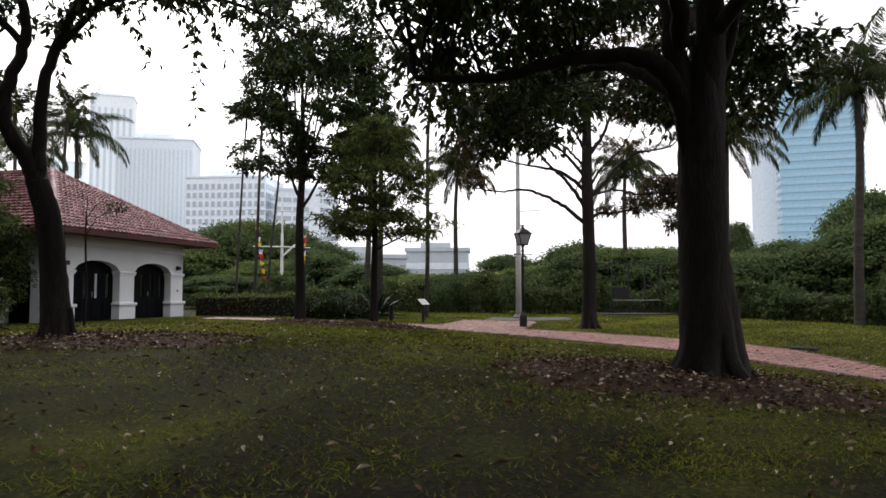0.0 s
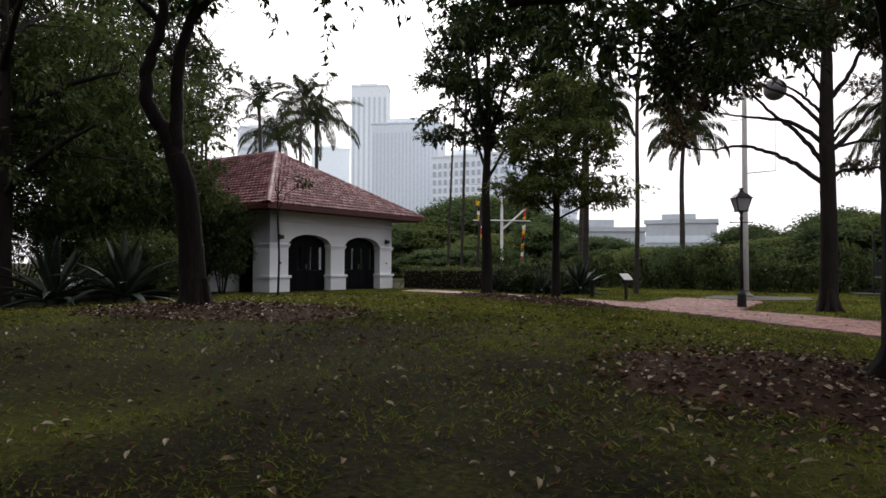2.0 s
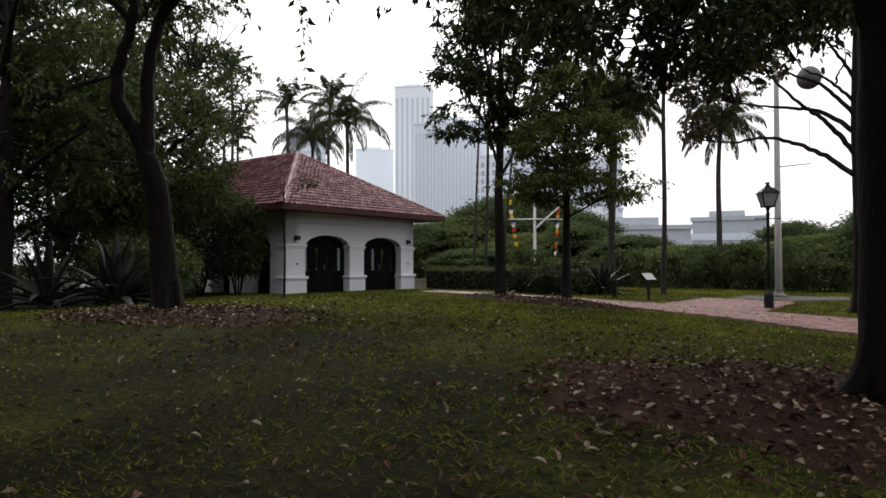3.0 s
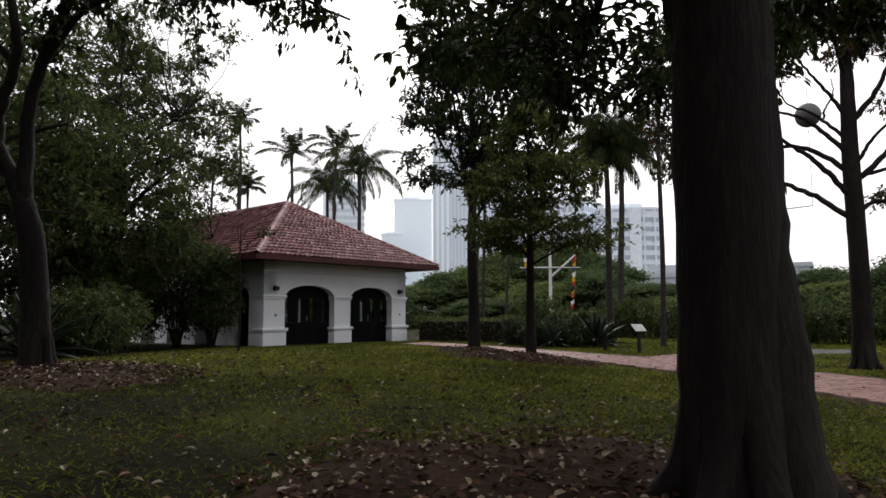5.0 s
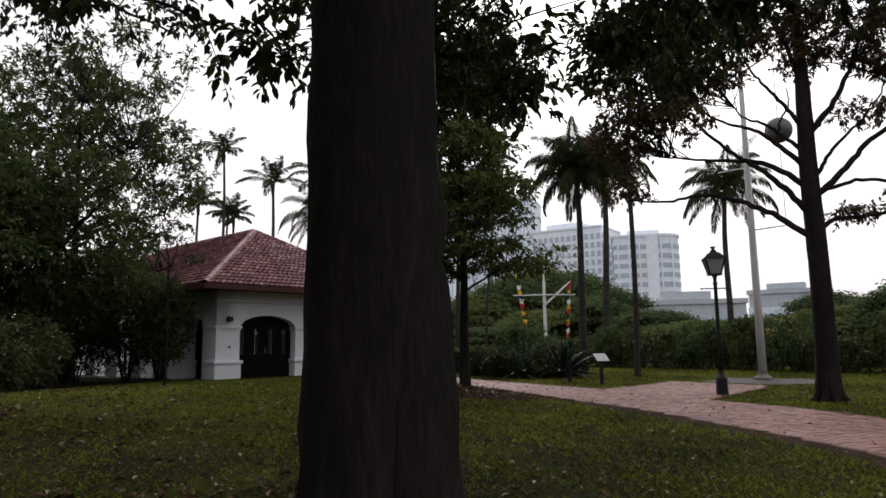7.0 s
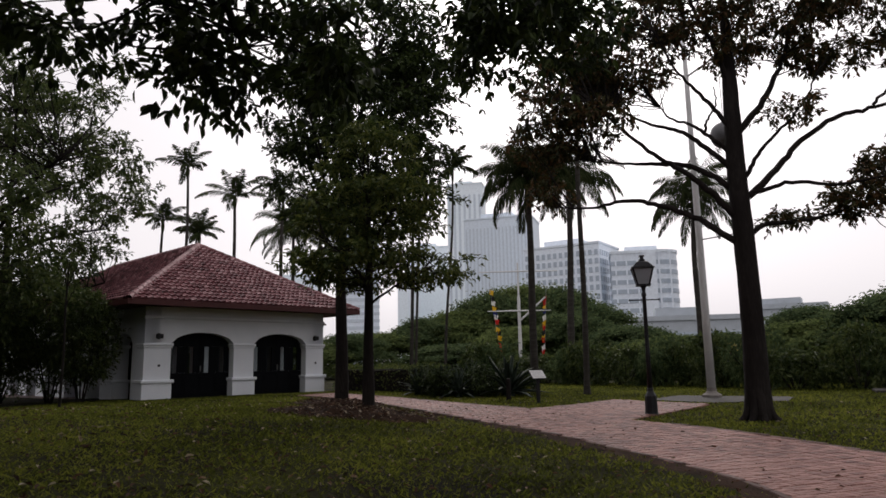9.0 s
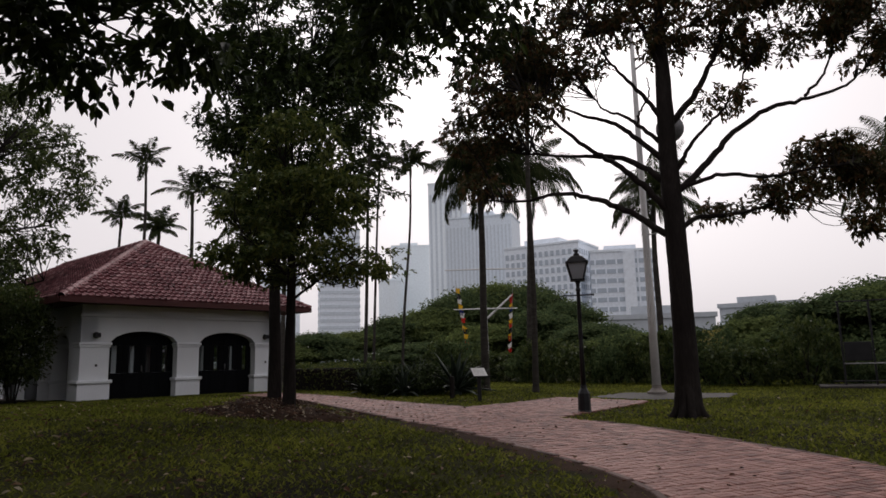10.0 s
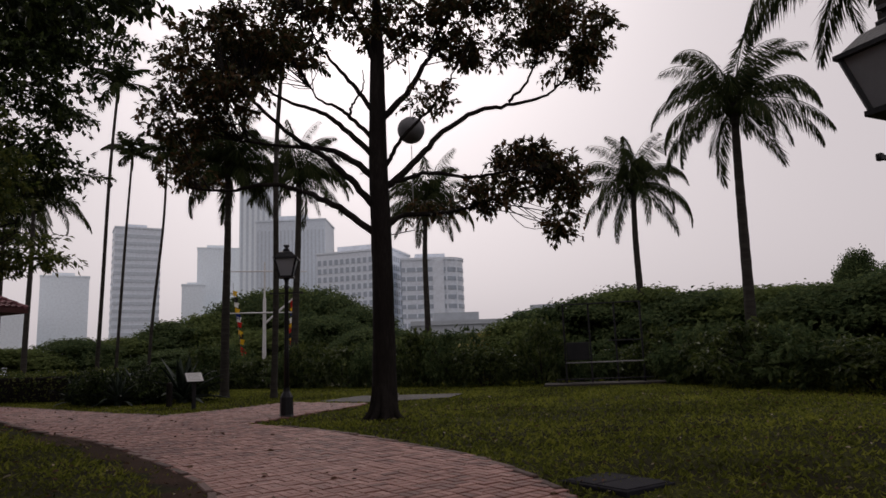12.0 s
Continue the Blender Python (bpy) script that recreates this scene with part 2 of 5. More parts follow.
def leaves(pos, along, up, length, width, curl=0.25, fine=True):
    """Folded pointed leaves: six corners and two quads each, or one folded diamond."""
    along = along / np.linalg.norm(along, axis=1)[:, None]
    side = np.cross(along, up)
    side /= np.linalg.norm(side, axis=1)[:, None] + 1e-9
    nrm = np.cross(side, along)
    l, w = length[:, None], width[:, None]
    p0 = pos
    if not fine:
        tip = pos + along * l - nrm * l * 0.12
        left = pos + along * l * 0.45 + side * w * 0.55 + nrm * w * curl
        right = pos + along * l * 0.45 - side * w * 0.55 + nrm * w * curl
        V = np.stack([p0, left, tip, right], 1).reshape(-1, 3)
        return V, np.arange(len(pos) * 4).reshape(-1, 4)
    p1 = pos + along * l * 0.33 + side * w * 0.5 + nrm * w * curl
    p2 = pos + along * l * 0.7 + side * w * 0.42 + nrm * w * curl * 0.6
    p3 = pos + along * l - nrm * l * 0.12
    p4 = pos + along * l * 0.7 - side * w * 0.42 + nrm * w * curl * 0.6
    p5 = pos + along * l * 0.33 - side * w * 0.5 + nrm * w * curl
    V = np.stack([p0, p1, p2, p3, p4, p5], 1).reshape(-1, 3)
    b = np.arange(len(pos))[:, None] * 6
    F = np.concatenate([b + np.array([[0, 1, 2, 3]]), b + np.array([[0, 3, 4, 5]])], 0)
    return V, F


def unit(rng, n):
    v = rng.normal(size=(n, 3))
    return v / np.linalg.norm(v, axis=1)[:, None]


def clump_leaves(rng, centres, radius, twigs, per, length, droop=0.25, flat=0.7, fine=False):
    """Leaves along short twigs that leave each clump's centre."""
    n = len(centres)
    d = unit(rng, n * twigs)
    d[:, 2] *= flat
    base = np.repeat(centres, twigs, 0)
    L = radius * rng.uniform(0.45, 1.15, (n * twigs, 1))
    fr = rng.uniform(0.2, 1.0, (n * twigs, per, 1))
    pos = base[:, None] + d[:, None] * L[:, None] * fr
    pos[..., 2] -= droop * 0.5 * (fr[..., 0] ** 2) * L
    pos = pos.reshape(-1, 3) + rng.normal(size=(n * twigs * per, 3)) * 0.02
    dd = np.repeat(d, per, 0) * 0.8 + unit(rng, n * twigs * per) * 0.75
    dd[:, 2] -= droop
    up = unit(rng, len(pos)) * 0.6 + np.array([0, 0, 1.0])
    l = length * rng.uniform(0.6, 1.25, len(pos))
    return leaves(pos, dd, up, l, l * rng.uniform(0.36, 0.5, len(pos)), 0.25, fine)


def in_ellipsoid(rng, c, r, n, shell=0.55):
    d = unit(rng, n)
    k = rng.uniform(shell**3, 1, (n, 1)) ** (1 / 3)
    return np.asarray(c, float) + d * k * np.asarray(r, float)


# ---- ground ----
BUMPS = [(-5, 12, 6, 0.576), (3, 9, 4, 0.169), (5, 20, 5, -0.256), (-1, 28, 4.5, -0.105), (8, 30, 8, 0.087), (10, 12, 7, -0.199),
         (-12, 27, 9, 0.185), (0, 0, 8, -0.06), (-2, 20, 4.5, 0.091), (13.8, 14.5, 3.0, -0.7)]


def gz(x, y):
    """Height of the lawn."""
    z = 0.435 + 0 * np.asarray(x, float)
    for cx, cy, s, a in BUMPS:
        z = z + a * np.exp(-((x - cx) ** 2 + (y - cy) ** 2) / (2 * s * s))
    return z


def gh(x, y):
    return float(gz(x, y))


def ground_sheet():
    a = np.concatenate([[-3000, -900, -300, -120, -70], np.arange(-45, 45.1, 0.5), [70, 120, 300, 900, 3000]])
    b = np.concatenate([[-3000, -900, -300, -120, -60, -30], np.arange(-15, 60.1, 0.5), [75, 120, 300, 900, 3000]])
    X, Y = np.meshgrid(a, b)
    Z = gz(X, Y) + 0.012 * np.sin(X * 2.1 + 1.3 * np.sin(Y * 1.7)) * np.sin(Y * 2.3 + X)
    V = np.stack([X, Y, Z], -1).reshape(-1, 3)
    w = len(a)
    i = np.arange(len(b) - 1)[:, None] * w + np.arange(w - 1)[None, :]
    F = np.stack([i, i + 1, i + w + 1, i + w], -1).reshape(-1, 4)
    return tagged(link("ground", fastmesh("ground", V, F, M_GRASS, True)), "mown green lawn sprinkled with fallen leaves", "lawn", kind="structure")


ground_sheet()

# The walk: its two kerb lines, from the house to the south-east.
NEAR = bend([(-10.5, 28.0), (-7.0, 26.6), (-3.8, 24.6), (-0.9, 22.7), (1.75, 21.5), (3.4, 20.5), (4.6, 19.65), (5.55, 18.8), (6.2, 17.9), (6.7, 16.6), (7.0, 15.0), (7.2, 12.5), (7.3, 8.0), (7.2, 0.0), (7.0, -12.0)], 8)
FAR = bend([(-10.5, 29.8), (-7.0, 28.6), (-3.3, 27.1), (-0.4, 26.2), (2.45, 24.75), (4.05, 24.1), (5.4, 23.3), (6.7, 22.25), (7.7, 21.4), (8.6, 20.3), (9.35, 19.0), (10.0, 17.2), (10.6, 14.5), (11.0, 8.0), (10.9, 0.0), (10.7, -12.0)], 8)
BRANCH = [(-0.6, 26.3), (-0.25, 28.0), (0.3, 30.6), (3.3, 29.4), (3.3, 28.9), (2.5, 24.7)]


def inside(poly, x, y):
    poly = np.asarray(poly)
    x1, y1 = poly[:, 0], poly[:, 1]
    x2, y2 = np.roll(x1, -1), np.roll(y1, -1)
    c = np.zeros(np.shape(x), bool)
    for a, b, d, e in zip(x1, y1, x2, y2):
        if b != e:
            c ^= ((b > y) != (e > y)) & (x < (d - a) * (y - b) / (e - b) + a)
    return c


WALK = np.vstack([NEAR, FAR[::-1]])


def on_walk(x, y):
    return inside(WALK, x, y) | inside(BRANCH, x, y)


def sheet(name, poly, mat, lift, parent=None, step=0.4):
    """A thin sheet over the lawn inside an outline."""
    poly = np.asarray(poly)
    a = np.arange(poly[:, 0].min() - step, poly[:, 0].max() + step, step)
    b = np.arange(poly[:, 1].min() - step, poly[:, 1].max() + step, step)
    X, Y = np.meshgrid(a, b)
    keep = inside(poly, X[:-1, :-1] + step / 2, Y[:-1, :-1] + step / 2)
    V = np.stack([X, Y, gz(X, Y) + lift], -1).reshape(-1, 3)
    w = len(a)
    i = (np.arange(len(b) - 1)[:, None] * w + np.arange(w - 1)[None, :])[keep]
    F = np.stack([i, i + 1, i + w + 1, i + w], -1)
    return link(name, fastmesh(name, V, F, mat, True), parent)


walkway = tagged(new("pavement"), "curving footpath of worn reddish brick pavers", "footpath", kind="structure")
sheet("paving_bed", WALK, M_JOINT, 0.022, walkway, 0.12)
sheet("paving_bed", BRANCH, M_JOINT, 0.021, walkway, 0.12)


def kerb(line, parent, side, r=random.Random(4)):
    """Edging blocks along a line."""
    P = np.asarray(line)
    s = np.concatenate([[0], np.cumsum(np.linalg.norm(np.diff(P, axis=0), axis=1))])
    n = int(s[-1] / 0.6)
    me = None
    for k in range(n):
        u = (k + 0.5) * s[-1] / n
        x, y = np.interp(u, s, P[:, 0]), np.interp(u, s, P[:, 1])
        x2, y2 = np.interp(u + 0.2, s, P[:, 0]), np.interp(u + 0.2, s, P[:, 1])
        if me is None:
            ob = part("kerb_block", box(bmesh.new(), -0.292, 0.292, -0.05, 0.05, -0.12, 0.04, 0.012), M_EDGE, parent)
            me = ob.data
        else:
            ob = link("kerb_block", me, parent)
        ob.matrix_basis = pose(x, y, gh(x, y) + r.uniform(-0.004, 0.006), 0, 0, math.degrees(math.atan2(y2 - y, x2 - x)))


def strip(line, width, mat, lift, name, parent):
    """A ragged band of earth along a line, on its lawn side."""
    P = np.asarray(line)
    t = np.gradient(P, axis=0)
    t /= np.linalg.norm(t, axis=1)[:, None]
    nx, ny = t[:, 1], -t[:, 0]
    V = []
    for k, (x, y) in enumerate(P):
        w = width * (0.8 + 0.35 * math.sin(k * 0.9) + 0.2 * math.sin(k * 2.3))
        for q in (0.0, 0.5, 1.0):
            px, py = x + nx[k] * w * q, y + ny[k] * w * q
            V.append((px, py, gh(px, py) + lift * (1 - q * 0.9)))
    F = [(k * 3 + j, k * 3 + j + 1, k * 3 + j + 4, k * 3 + j + 3) for k in range(len(P) - 1) for j in range(2)]
    return link(name, fastmesh(name, V, F, mat, True), parent)


strip(NEAR[28:100], 0.6, M_SOIL, 0.03, "soil_edge", walkway)
kerb(NEAR, walkway, 1)
kerb(FAR[8 * 3 + 4 :][8:], walkway, -1)
kerb(FAR[: 8 * 3], walkway, -1)
PAD = [(1.2, 30.8), (3.35, 29.9), (5.2, 30.8), (5.1, 32.6), (1.7, 33.0)]
pad = tagged(sheet("paved_pad", PAD, M_PAD, 0.02, None, 0.12), "weathered grey paved pad round the flagpole", "paving", kind="structure")


def drain_cover():
    x, y = 9.75, 19.75
    root = thing("drain_cover", (x, y, gh(x, y)), "dark rectangular drain cover at the edge of the path", "drain cover", rot=-42)
    part("frame", box(bmesh.new(), -0.46, 0.46, -0.36, 0.36, -0.06, 0.025, 0.008), M_DRAIN, root)
    for k in (-1, 1):
        part("slab", box(bmesh.new(), min(k * 0.01, k * 0.42), max(k * 0.01, k * 0.42), -0.32, 0.32, 0.026, 0.036, 0.005), M_DRAIN, root)


drain_cover()

# ---- the house ----
HX, HY, HZ = -14.5, 24.5, 0.56
HROT = math.degrees(math.atan2(0.981, 0.193))
# local axes: x along the front wall, y back into the house, z up
FRONT, DEEP, WALLH, T = 7.8, 17.0, 3.75, 0.55


def house_wall(bm, length, piers, spring, top, m, thick=T):
    """A wall with segmental arches between piers; m sets its place."""
    edges = []
    for (a, b), (c, d) in zip(piers, piers[1:]):
        edges.append((b, c))
    for a, b in piers:
        part("pier", box(bmesh.new(), a, b, 0, thick, 0, spring - 0.002, 0, m), M_WHITE, house)
    rise, n = 0.42, 12
    outline = [(0, spring)]
    for a, b in edges:
        for k in range(n + 1):
            t = k / n
            outline.append((a + (b - a) * t, spring + rise * (1 - (2 * t - 1) ** 2) ** 0.6))
    outline.append((length, spring))
    loop0, loop1, top0, top1 = [], [], [], []
    for x, z in outline:
        loop0.append(bm.verts.new(m @ Vector((x, 0, z))))
        loop1.append(bm.verts.new(m @ Vector((x, thick, z))))
        top0.append(bm.verts.new(m @ Vector((x, 0, top))))
        top1.append(bm.verts.new(m @ Vector((x, thick, top))))
    for i in range(len(outline) - 1):
        bm.faces.new((loop0[i], loop0[i + 1], top0[i + 1], top0[i]))
        bm.faces.new((loop1[i + 1], loop1[i], top1[i], top1[i + 1]))
        bm.faces.new((loop0[i + 1], loop0[i], loop1[i], loop1[i + 1]))
        bm.faces.new((top0[i], top0[i + 1], top1[i + 1], top1[i]))
    bm.faces.new((loop0[0], top0[0], top1[0], loop1[0]))
    bm.faces.new((loop0[-1], loop1[-1], top1[-1], top0[-1]))


house = thing("house", (HX, HY, HZ), "white plastered pavilion with arched openings and a red tiled hipped roof", "house", kind="", rot=HROT)
PIERS = [(0, 0.98), (3.5, 4.38), (6.9, 7.8)]
SIDE = [(0, 0.98)] + [(2.52 + 2.42 * k, 3.55 + 2.42 * k) for k in range(6)]
SIDE[-1] = (SIDE[-1][0], DEEP)
SPRING = 2.02
for nm, length, piers, m in (
    ("front_wall", FRONT, PIERS, Matrix.Identity(4)),
    ("side_wall", DEEP, SIDE, Matrix.Translation((0, DEEP, 0)) @ Matrix.Rotation(-math.pi / 2, 4, "Z") @ Matrix.Translation((0, 0, 0))),
    ("side_wall", DEEP, SIDE, Matrix.Translation((FRONT, 0, 0)) @ Matrix.Rotation(math.pi / 2, 4, "Z")),
):
    b = bmesh.new()
    if nm == "front_wall":
        house_wall(b, length, piers, SPRING, WALLH, m)
    elif m[0][3] == 0:
        flipped = [(DEEP - d, DEEP - a) for a, d in piers][::-1]
        house_wall(b, DEEP, [(max(0.0, a), min(DEEP - T - 0.003, d)) for a, d in flipped], SPRING, WALLH - 0.004, m)
    else:
        house_wall(b, DEEP, [(T + 0.003, piers[0][1])] + piers[1:], SPRING, WALLH - 0.004, m)
    part(nm, b, M_WHITE, house)
bw = bmesh.new()
for a, c, z0, z1 in ((T + 0.005, 1.2, 0, WALLH), (3.3, 4.5, 0, WALLH), (6.6, FRONT - T - 0.005, 0, WALLH), (1.2, 3.3, 2.6, WALLH), (4.5, 6.6, 2.6, WALLH), (1.2, 3.3, 0, 0.3), (4.5, 6.6, 0, 0.3)):
    box(bw, a, c, DEEP - T, DEEP - 0.01, z0, z1)
part("back_wall", bw, M_WHITE, house)
boxpart("inner_floor", (-0.35, FRONT + 0.35, -0.9, DEEP, -0.5, 0.004), M_FLOOR, house, "dark red terrace tiles")
# Added dark screen: stands in for the shade inside the side arches.
boxpart("arch_shade_screen", (T + 0.1, T + 0.16, T + 0.3, DEEP - T - 0.05, 0.005, WALLH - 0.02), M_DOOR, house, "added dark screen in place of shade behind the side arches")
boxpart("inner_ceiling", (0.01, FRONT - 0.01, 0.01, DEEP - 0.01, WALLH + 0.003, WALLH + 0.1), M_WHITE, house)


def mouldings():
    """Capitals and plinths of the piers, on the front and both sides."""
    for a, b in PIERS:
        bm = bmesh.new()
        box(bm, a - 0.07, b + 0.07, -0.07, T + 0.04, 1.93, 2.03, 0.02)
        box(bm, a - 0.035, b + 0.035, -0.035, T + 0.02, 1.86, 1.93, 0.01)
        part("pier_capital", bm, M_WHITE, house)
        part("pier_plinth", box(bmesh.new(), a - 0.05, b + 0.05, -0.05, T + 0.03, -0.3, 0.62, 0.01), M_WHITE, house)
        bm = bmesh.new()
        box(bm, a - 0.11, b + 0.11, -0.11, T + 0.06, 0.62, 0.74, 0.02)
        part("plinth_moulding", bm, M_WHITE, house)
    for x, s in ((0, -1), (FRONT, 1)):
        for a, b in SIDE[1:]:
            for nm, z0, z1, g in (("pier_capital", 1.9, 2.03, 0.07), ("pier_plinth", -0.3, 0.62, 0.05), ("plinth_moulding", 0.62, 0.74, 0.11)):
                x0, x1 = (x - g, x + T + 0.03) if s < 0 else (x - T - 0.03, x + g)
                part(nm, box(bmesh.new(), x0, x1, a - g, b + g, z0, z1, 0.015), M_WHITE, house)
    bm = bmesh.new()
    box(bm, -0.06, FRONT + 0.06, -0.06, 0.0, 2.9, 3.0, 0.02)
    part("string_course", bm, M_WHITE, house)


mouldings()


def door_pair(parent, x0, x1, y):
    """Dark panelled doors with slim glazed slots, filling an arch."""
    w = (x1 - x0) / 4
    for k in range(4):
        a, b = x0 + k * w + 0.006, x0 + (k + 1) * w - 0.006
        leaf = bmesh.new()
        g0, g1 = a + w * 0.33, b - w * 0.33
        for d in ((a, b, y, y + 0.06, 0.02, 0.95), (a, b, y, y + 0.06, 1.92, 2.5), (a, g0, y, y + 0.06, 0.952, 1.918), (g1, b, y, y + 0.06, 0.952, 1.918)):
            box(leaf, *d)
        box(leaf, a + 0.08, b - 0.08, y - 0.018, y - 0.002, 0.15, 0.82, 0.012)
        ob = part("door_leaf", leaf, M_DOOR, parent, "dark timber door with a slim glazed slot")
        pane = part("glass_pane", box(bmesh.new(), g0 - 0.01, g1 + 0.01, y + 0.025, y + 0.032, 0.94, 1.93), M_GLASS, ob)
        pane.visible_shadow = False
    part("door_handle", box(bmesh.new(), x0 + 2 * w + 0.04, x0 + 2 * w + 0.06, y - 0.06, y - 0.002, 1.0, 1.2, 0.006), M_STEEL, ob)


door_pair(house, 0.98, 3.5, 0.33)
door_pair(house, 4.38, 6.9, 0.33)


def wall_light(x, y):
    bm = bmesh.new()
    box(bm, x - 0.11, x + 0.11, y - 0.17, y - 0.005, 2.2, 2.36, 0.02)
    box(bm, x - 0.05, x + 0.05, y - 0.02, y - 0.003, 2.17, 2.39)
    part("wall_light", bm, M_DARK, house, "small black box-shaped wall light")


wall_light(0.5, 0.0)
wall_light(7.35, 0.0)
for x in (0.55, 7.4):
    part("socket", box(bmesh.new(), x - 0.04, x + 0.04, -0.03, -0.003, 1.2, 1.28, 0.01), M_DARK, house)

for k, y in enumerate((1.9, 5.6)):
    part("porch_post", box(bmesh.new(), 8.72, 8.86, y, y + 0.14, -0.5, 2.86, 0.012), M_WHITE, house)
bm = bmesh.new()
box(bm, FRONT + 0.003, 8.98, 1.5, 6.1, 2.862, 2.95, 0.01)
box(bm, FRONT + 0.003, 9.06, 1.4, 6.2, 2.952, 3.02, 0.01)
part("porch_roof", bm, M_EAVE, house, "flat dark red porch roof on slim white posts")

# roof: hips at 45 degrees in plan
OV, EZ, AZ = 1.1, 3.46, 6.45
HALF = FRONT / 2 + OV
PITCH = math.atan2(AZ - EZ, HALF)


def roof():
    bm = bmesh.new()
    x0, x1, y0, y1, c = -OV, FRONT + OV, -OV, DEEP + OV, FRONT / 2
    e = [bm.verts.new(p) for p in ((x0, y0, EZ), (x1, y0, EZ), (x1, y1, EZ), (x0, y1, EZ))]
    r0, r1 = bm.verts.new((c, y0 + HALF, AZ)), bm.verts.new((c, y1 - HALF, AZ))
    lo = [bm.verts.new(v.co - Vector((0, 0, 0.12))) for v in e]
    for f in ((e[0], e[1], r0), (e[1], e[2], r1, r0), (e[2], e[3], r1), (e[3], e[0], r0, r1)):
        bm.faces.new(f)
    for k in range(4):
        bm.faces.new((e[k], lo[k], lo[(k + 1) % 4], e[(k + 1) % 4]))
    bm.faces.new(lo[::-1])
    ob = part("roof", bm, M_EAVE, house, "red clay tiles on a hipped roof")
    f = bmesh.new()
    g = 0.03
    box(f, x0 - g, x1 + g, y0 - g, y0 - 0.003, EZ - 0.16, EZ + 0.02)
    box(f, x0 - g, x0 - 0.003, y0, y1, EZ - 0.16, EZ + 0.02)
    box(f, x1 + 0.003, x1 + g, y0, y1, EZ - 0.16, EZ + 0.02)
    part("fascia", f, M_EAVE, house, "dark red eaves board")
    return ob


roof_ob = roof()


def tile_mesh(w, l):
    """One curved clay tile, low end towards -y."""
    V, F = [], []
    prof = [(-0.5, 0.0), (-0.25, 0.006), (0.02, 0.016), (0.22, 0.05), (0.38, 0.05), (0.5, 0.01)]
    for y, z in ((0, 0.075), (l * 1.05, 0.002)):
        for px, pz in prof:
            V.append((px * w, y, z + pz))
    for px, pz in prof:
        V.append((px * w, 0, 0.0))
    n = len(prof)
    for k in range(n - 1):
        F.append((k, k + 1, n + k + 1, n + k))
        F.append((2 * n + k, 2 * n + k + 1, k + 1, k))
    return np.array(V), np.array(F)


def tile_face(origin, along, upslope, length, run, inset, as_parts, limit=330):
    """Courses of tiles on one roof face; inset says how far the hips cut in at a height."""
    W, C = 0.22, 0.29
    V, F = tile_mesh(W, C)
    along, upslope, origin = Vector(along), Vector(upslope), Vector(origin)
    nrm = along.cross(upslope)
    geo, me, count = Geo(), None, 0
    rr = random.Random(8)
    rows = int(run / C)
    for j in range(rows):
        lo, hi = inset(j * C + C * 0.7)
        n = max(1, int((hi - lo) / W))
        for i in range(n):
            s = lo + (i + 0.5) * (hi - lo) / n
            m = Matrix((along, upslope, nrm)).transposed().to_4x4()
            m.translation = origin + along * s + upslope * (j * C) + nrm * (0.006 + rr.uniform(0, 0.008))
            m = m @ Matrix.Rotation(rr.uniform(-0.012, 0.012), 4, "Z")
            if as_parts and count < limit:
                if me is None:
                    me = fastmesh("roof_tile", V, F, M_TILE)
                ob = link("roof_tile", me, roof_ob)
                ob.matrix_basis = m
                count += 1
            else:
                mm = np.array(m)
                geo.add(V @ mm[:3, :3].T + mm[:3, 3], F)
    if geo.n:
        tagged(link("roof_tiling", geo.mesh("roof_tiling", M_TILE, False), roof_ob), kind="stuff")


SL = HALF / math.cos(PITCH)
CP, SP = math.cos(PITCH), math.sin(PITCH)
FL = FRONT + 2 * OV
BL = DEEP + 2 * OV


def hip_cap(a, b, n):
    a, b = Vector(a), Vector(b)
    me = None
    for k in range(n):
        p, q = a.lerp(b, k / n), a.lerp(b, (k + 1.12) / n)
        if me is None:
            g = Geo()
            L = (q - p).length
            g.tube([(0, 0, 0), (0, 0, L * 0.5), (0, 0, L)], [0.125, 0.115, 0.1], 8)
            me = g.mesh("hip_tile", M_TILE)
        ob = link("hip_tile", me, roof_ob)
        ob.matrix_basis = Matrix.Translation(p + Vector((0, 0, 0.02))) @ (q - p).to_track_quat("Z", "Y").to_matrix().to_4x4()


hip_cap((-OV, -OV, EZ), (FRONT / 2, HALF - OV, AZ), 20)
hip_cap((FRONT + OV, -OV, EZ), (FRONT / 2, HALF - OV, AZ), 20)
hip_cap((FRONT / 2, HALF - OV, AZ), (FRONT / 2, DEEP + OV - HALF, AZ), 22)


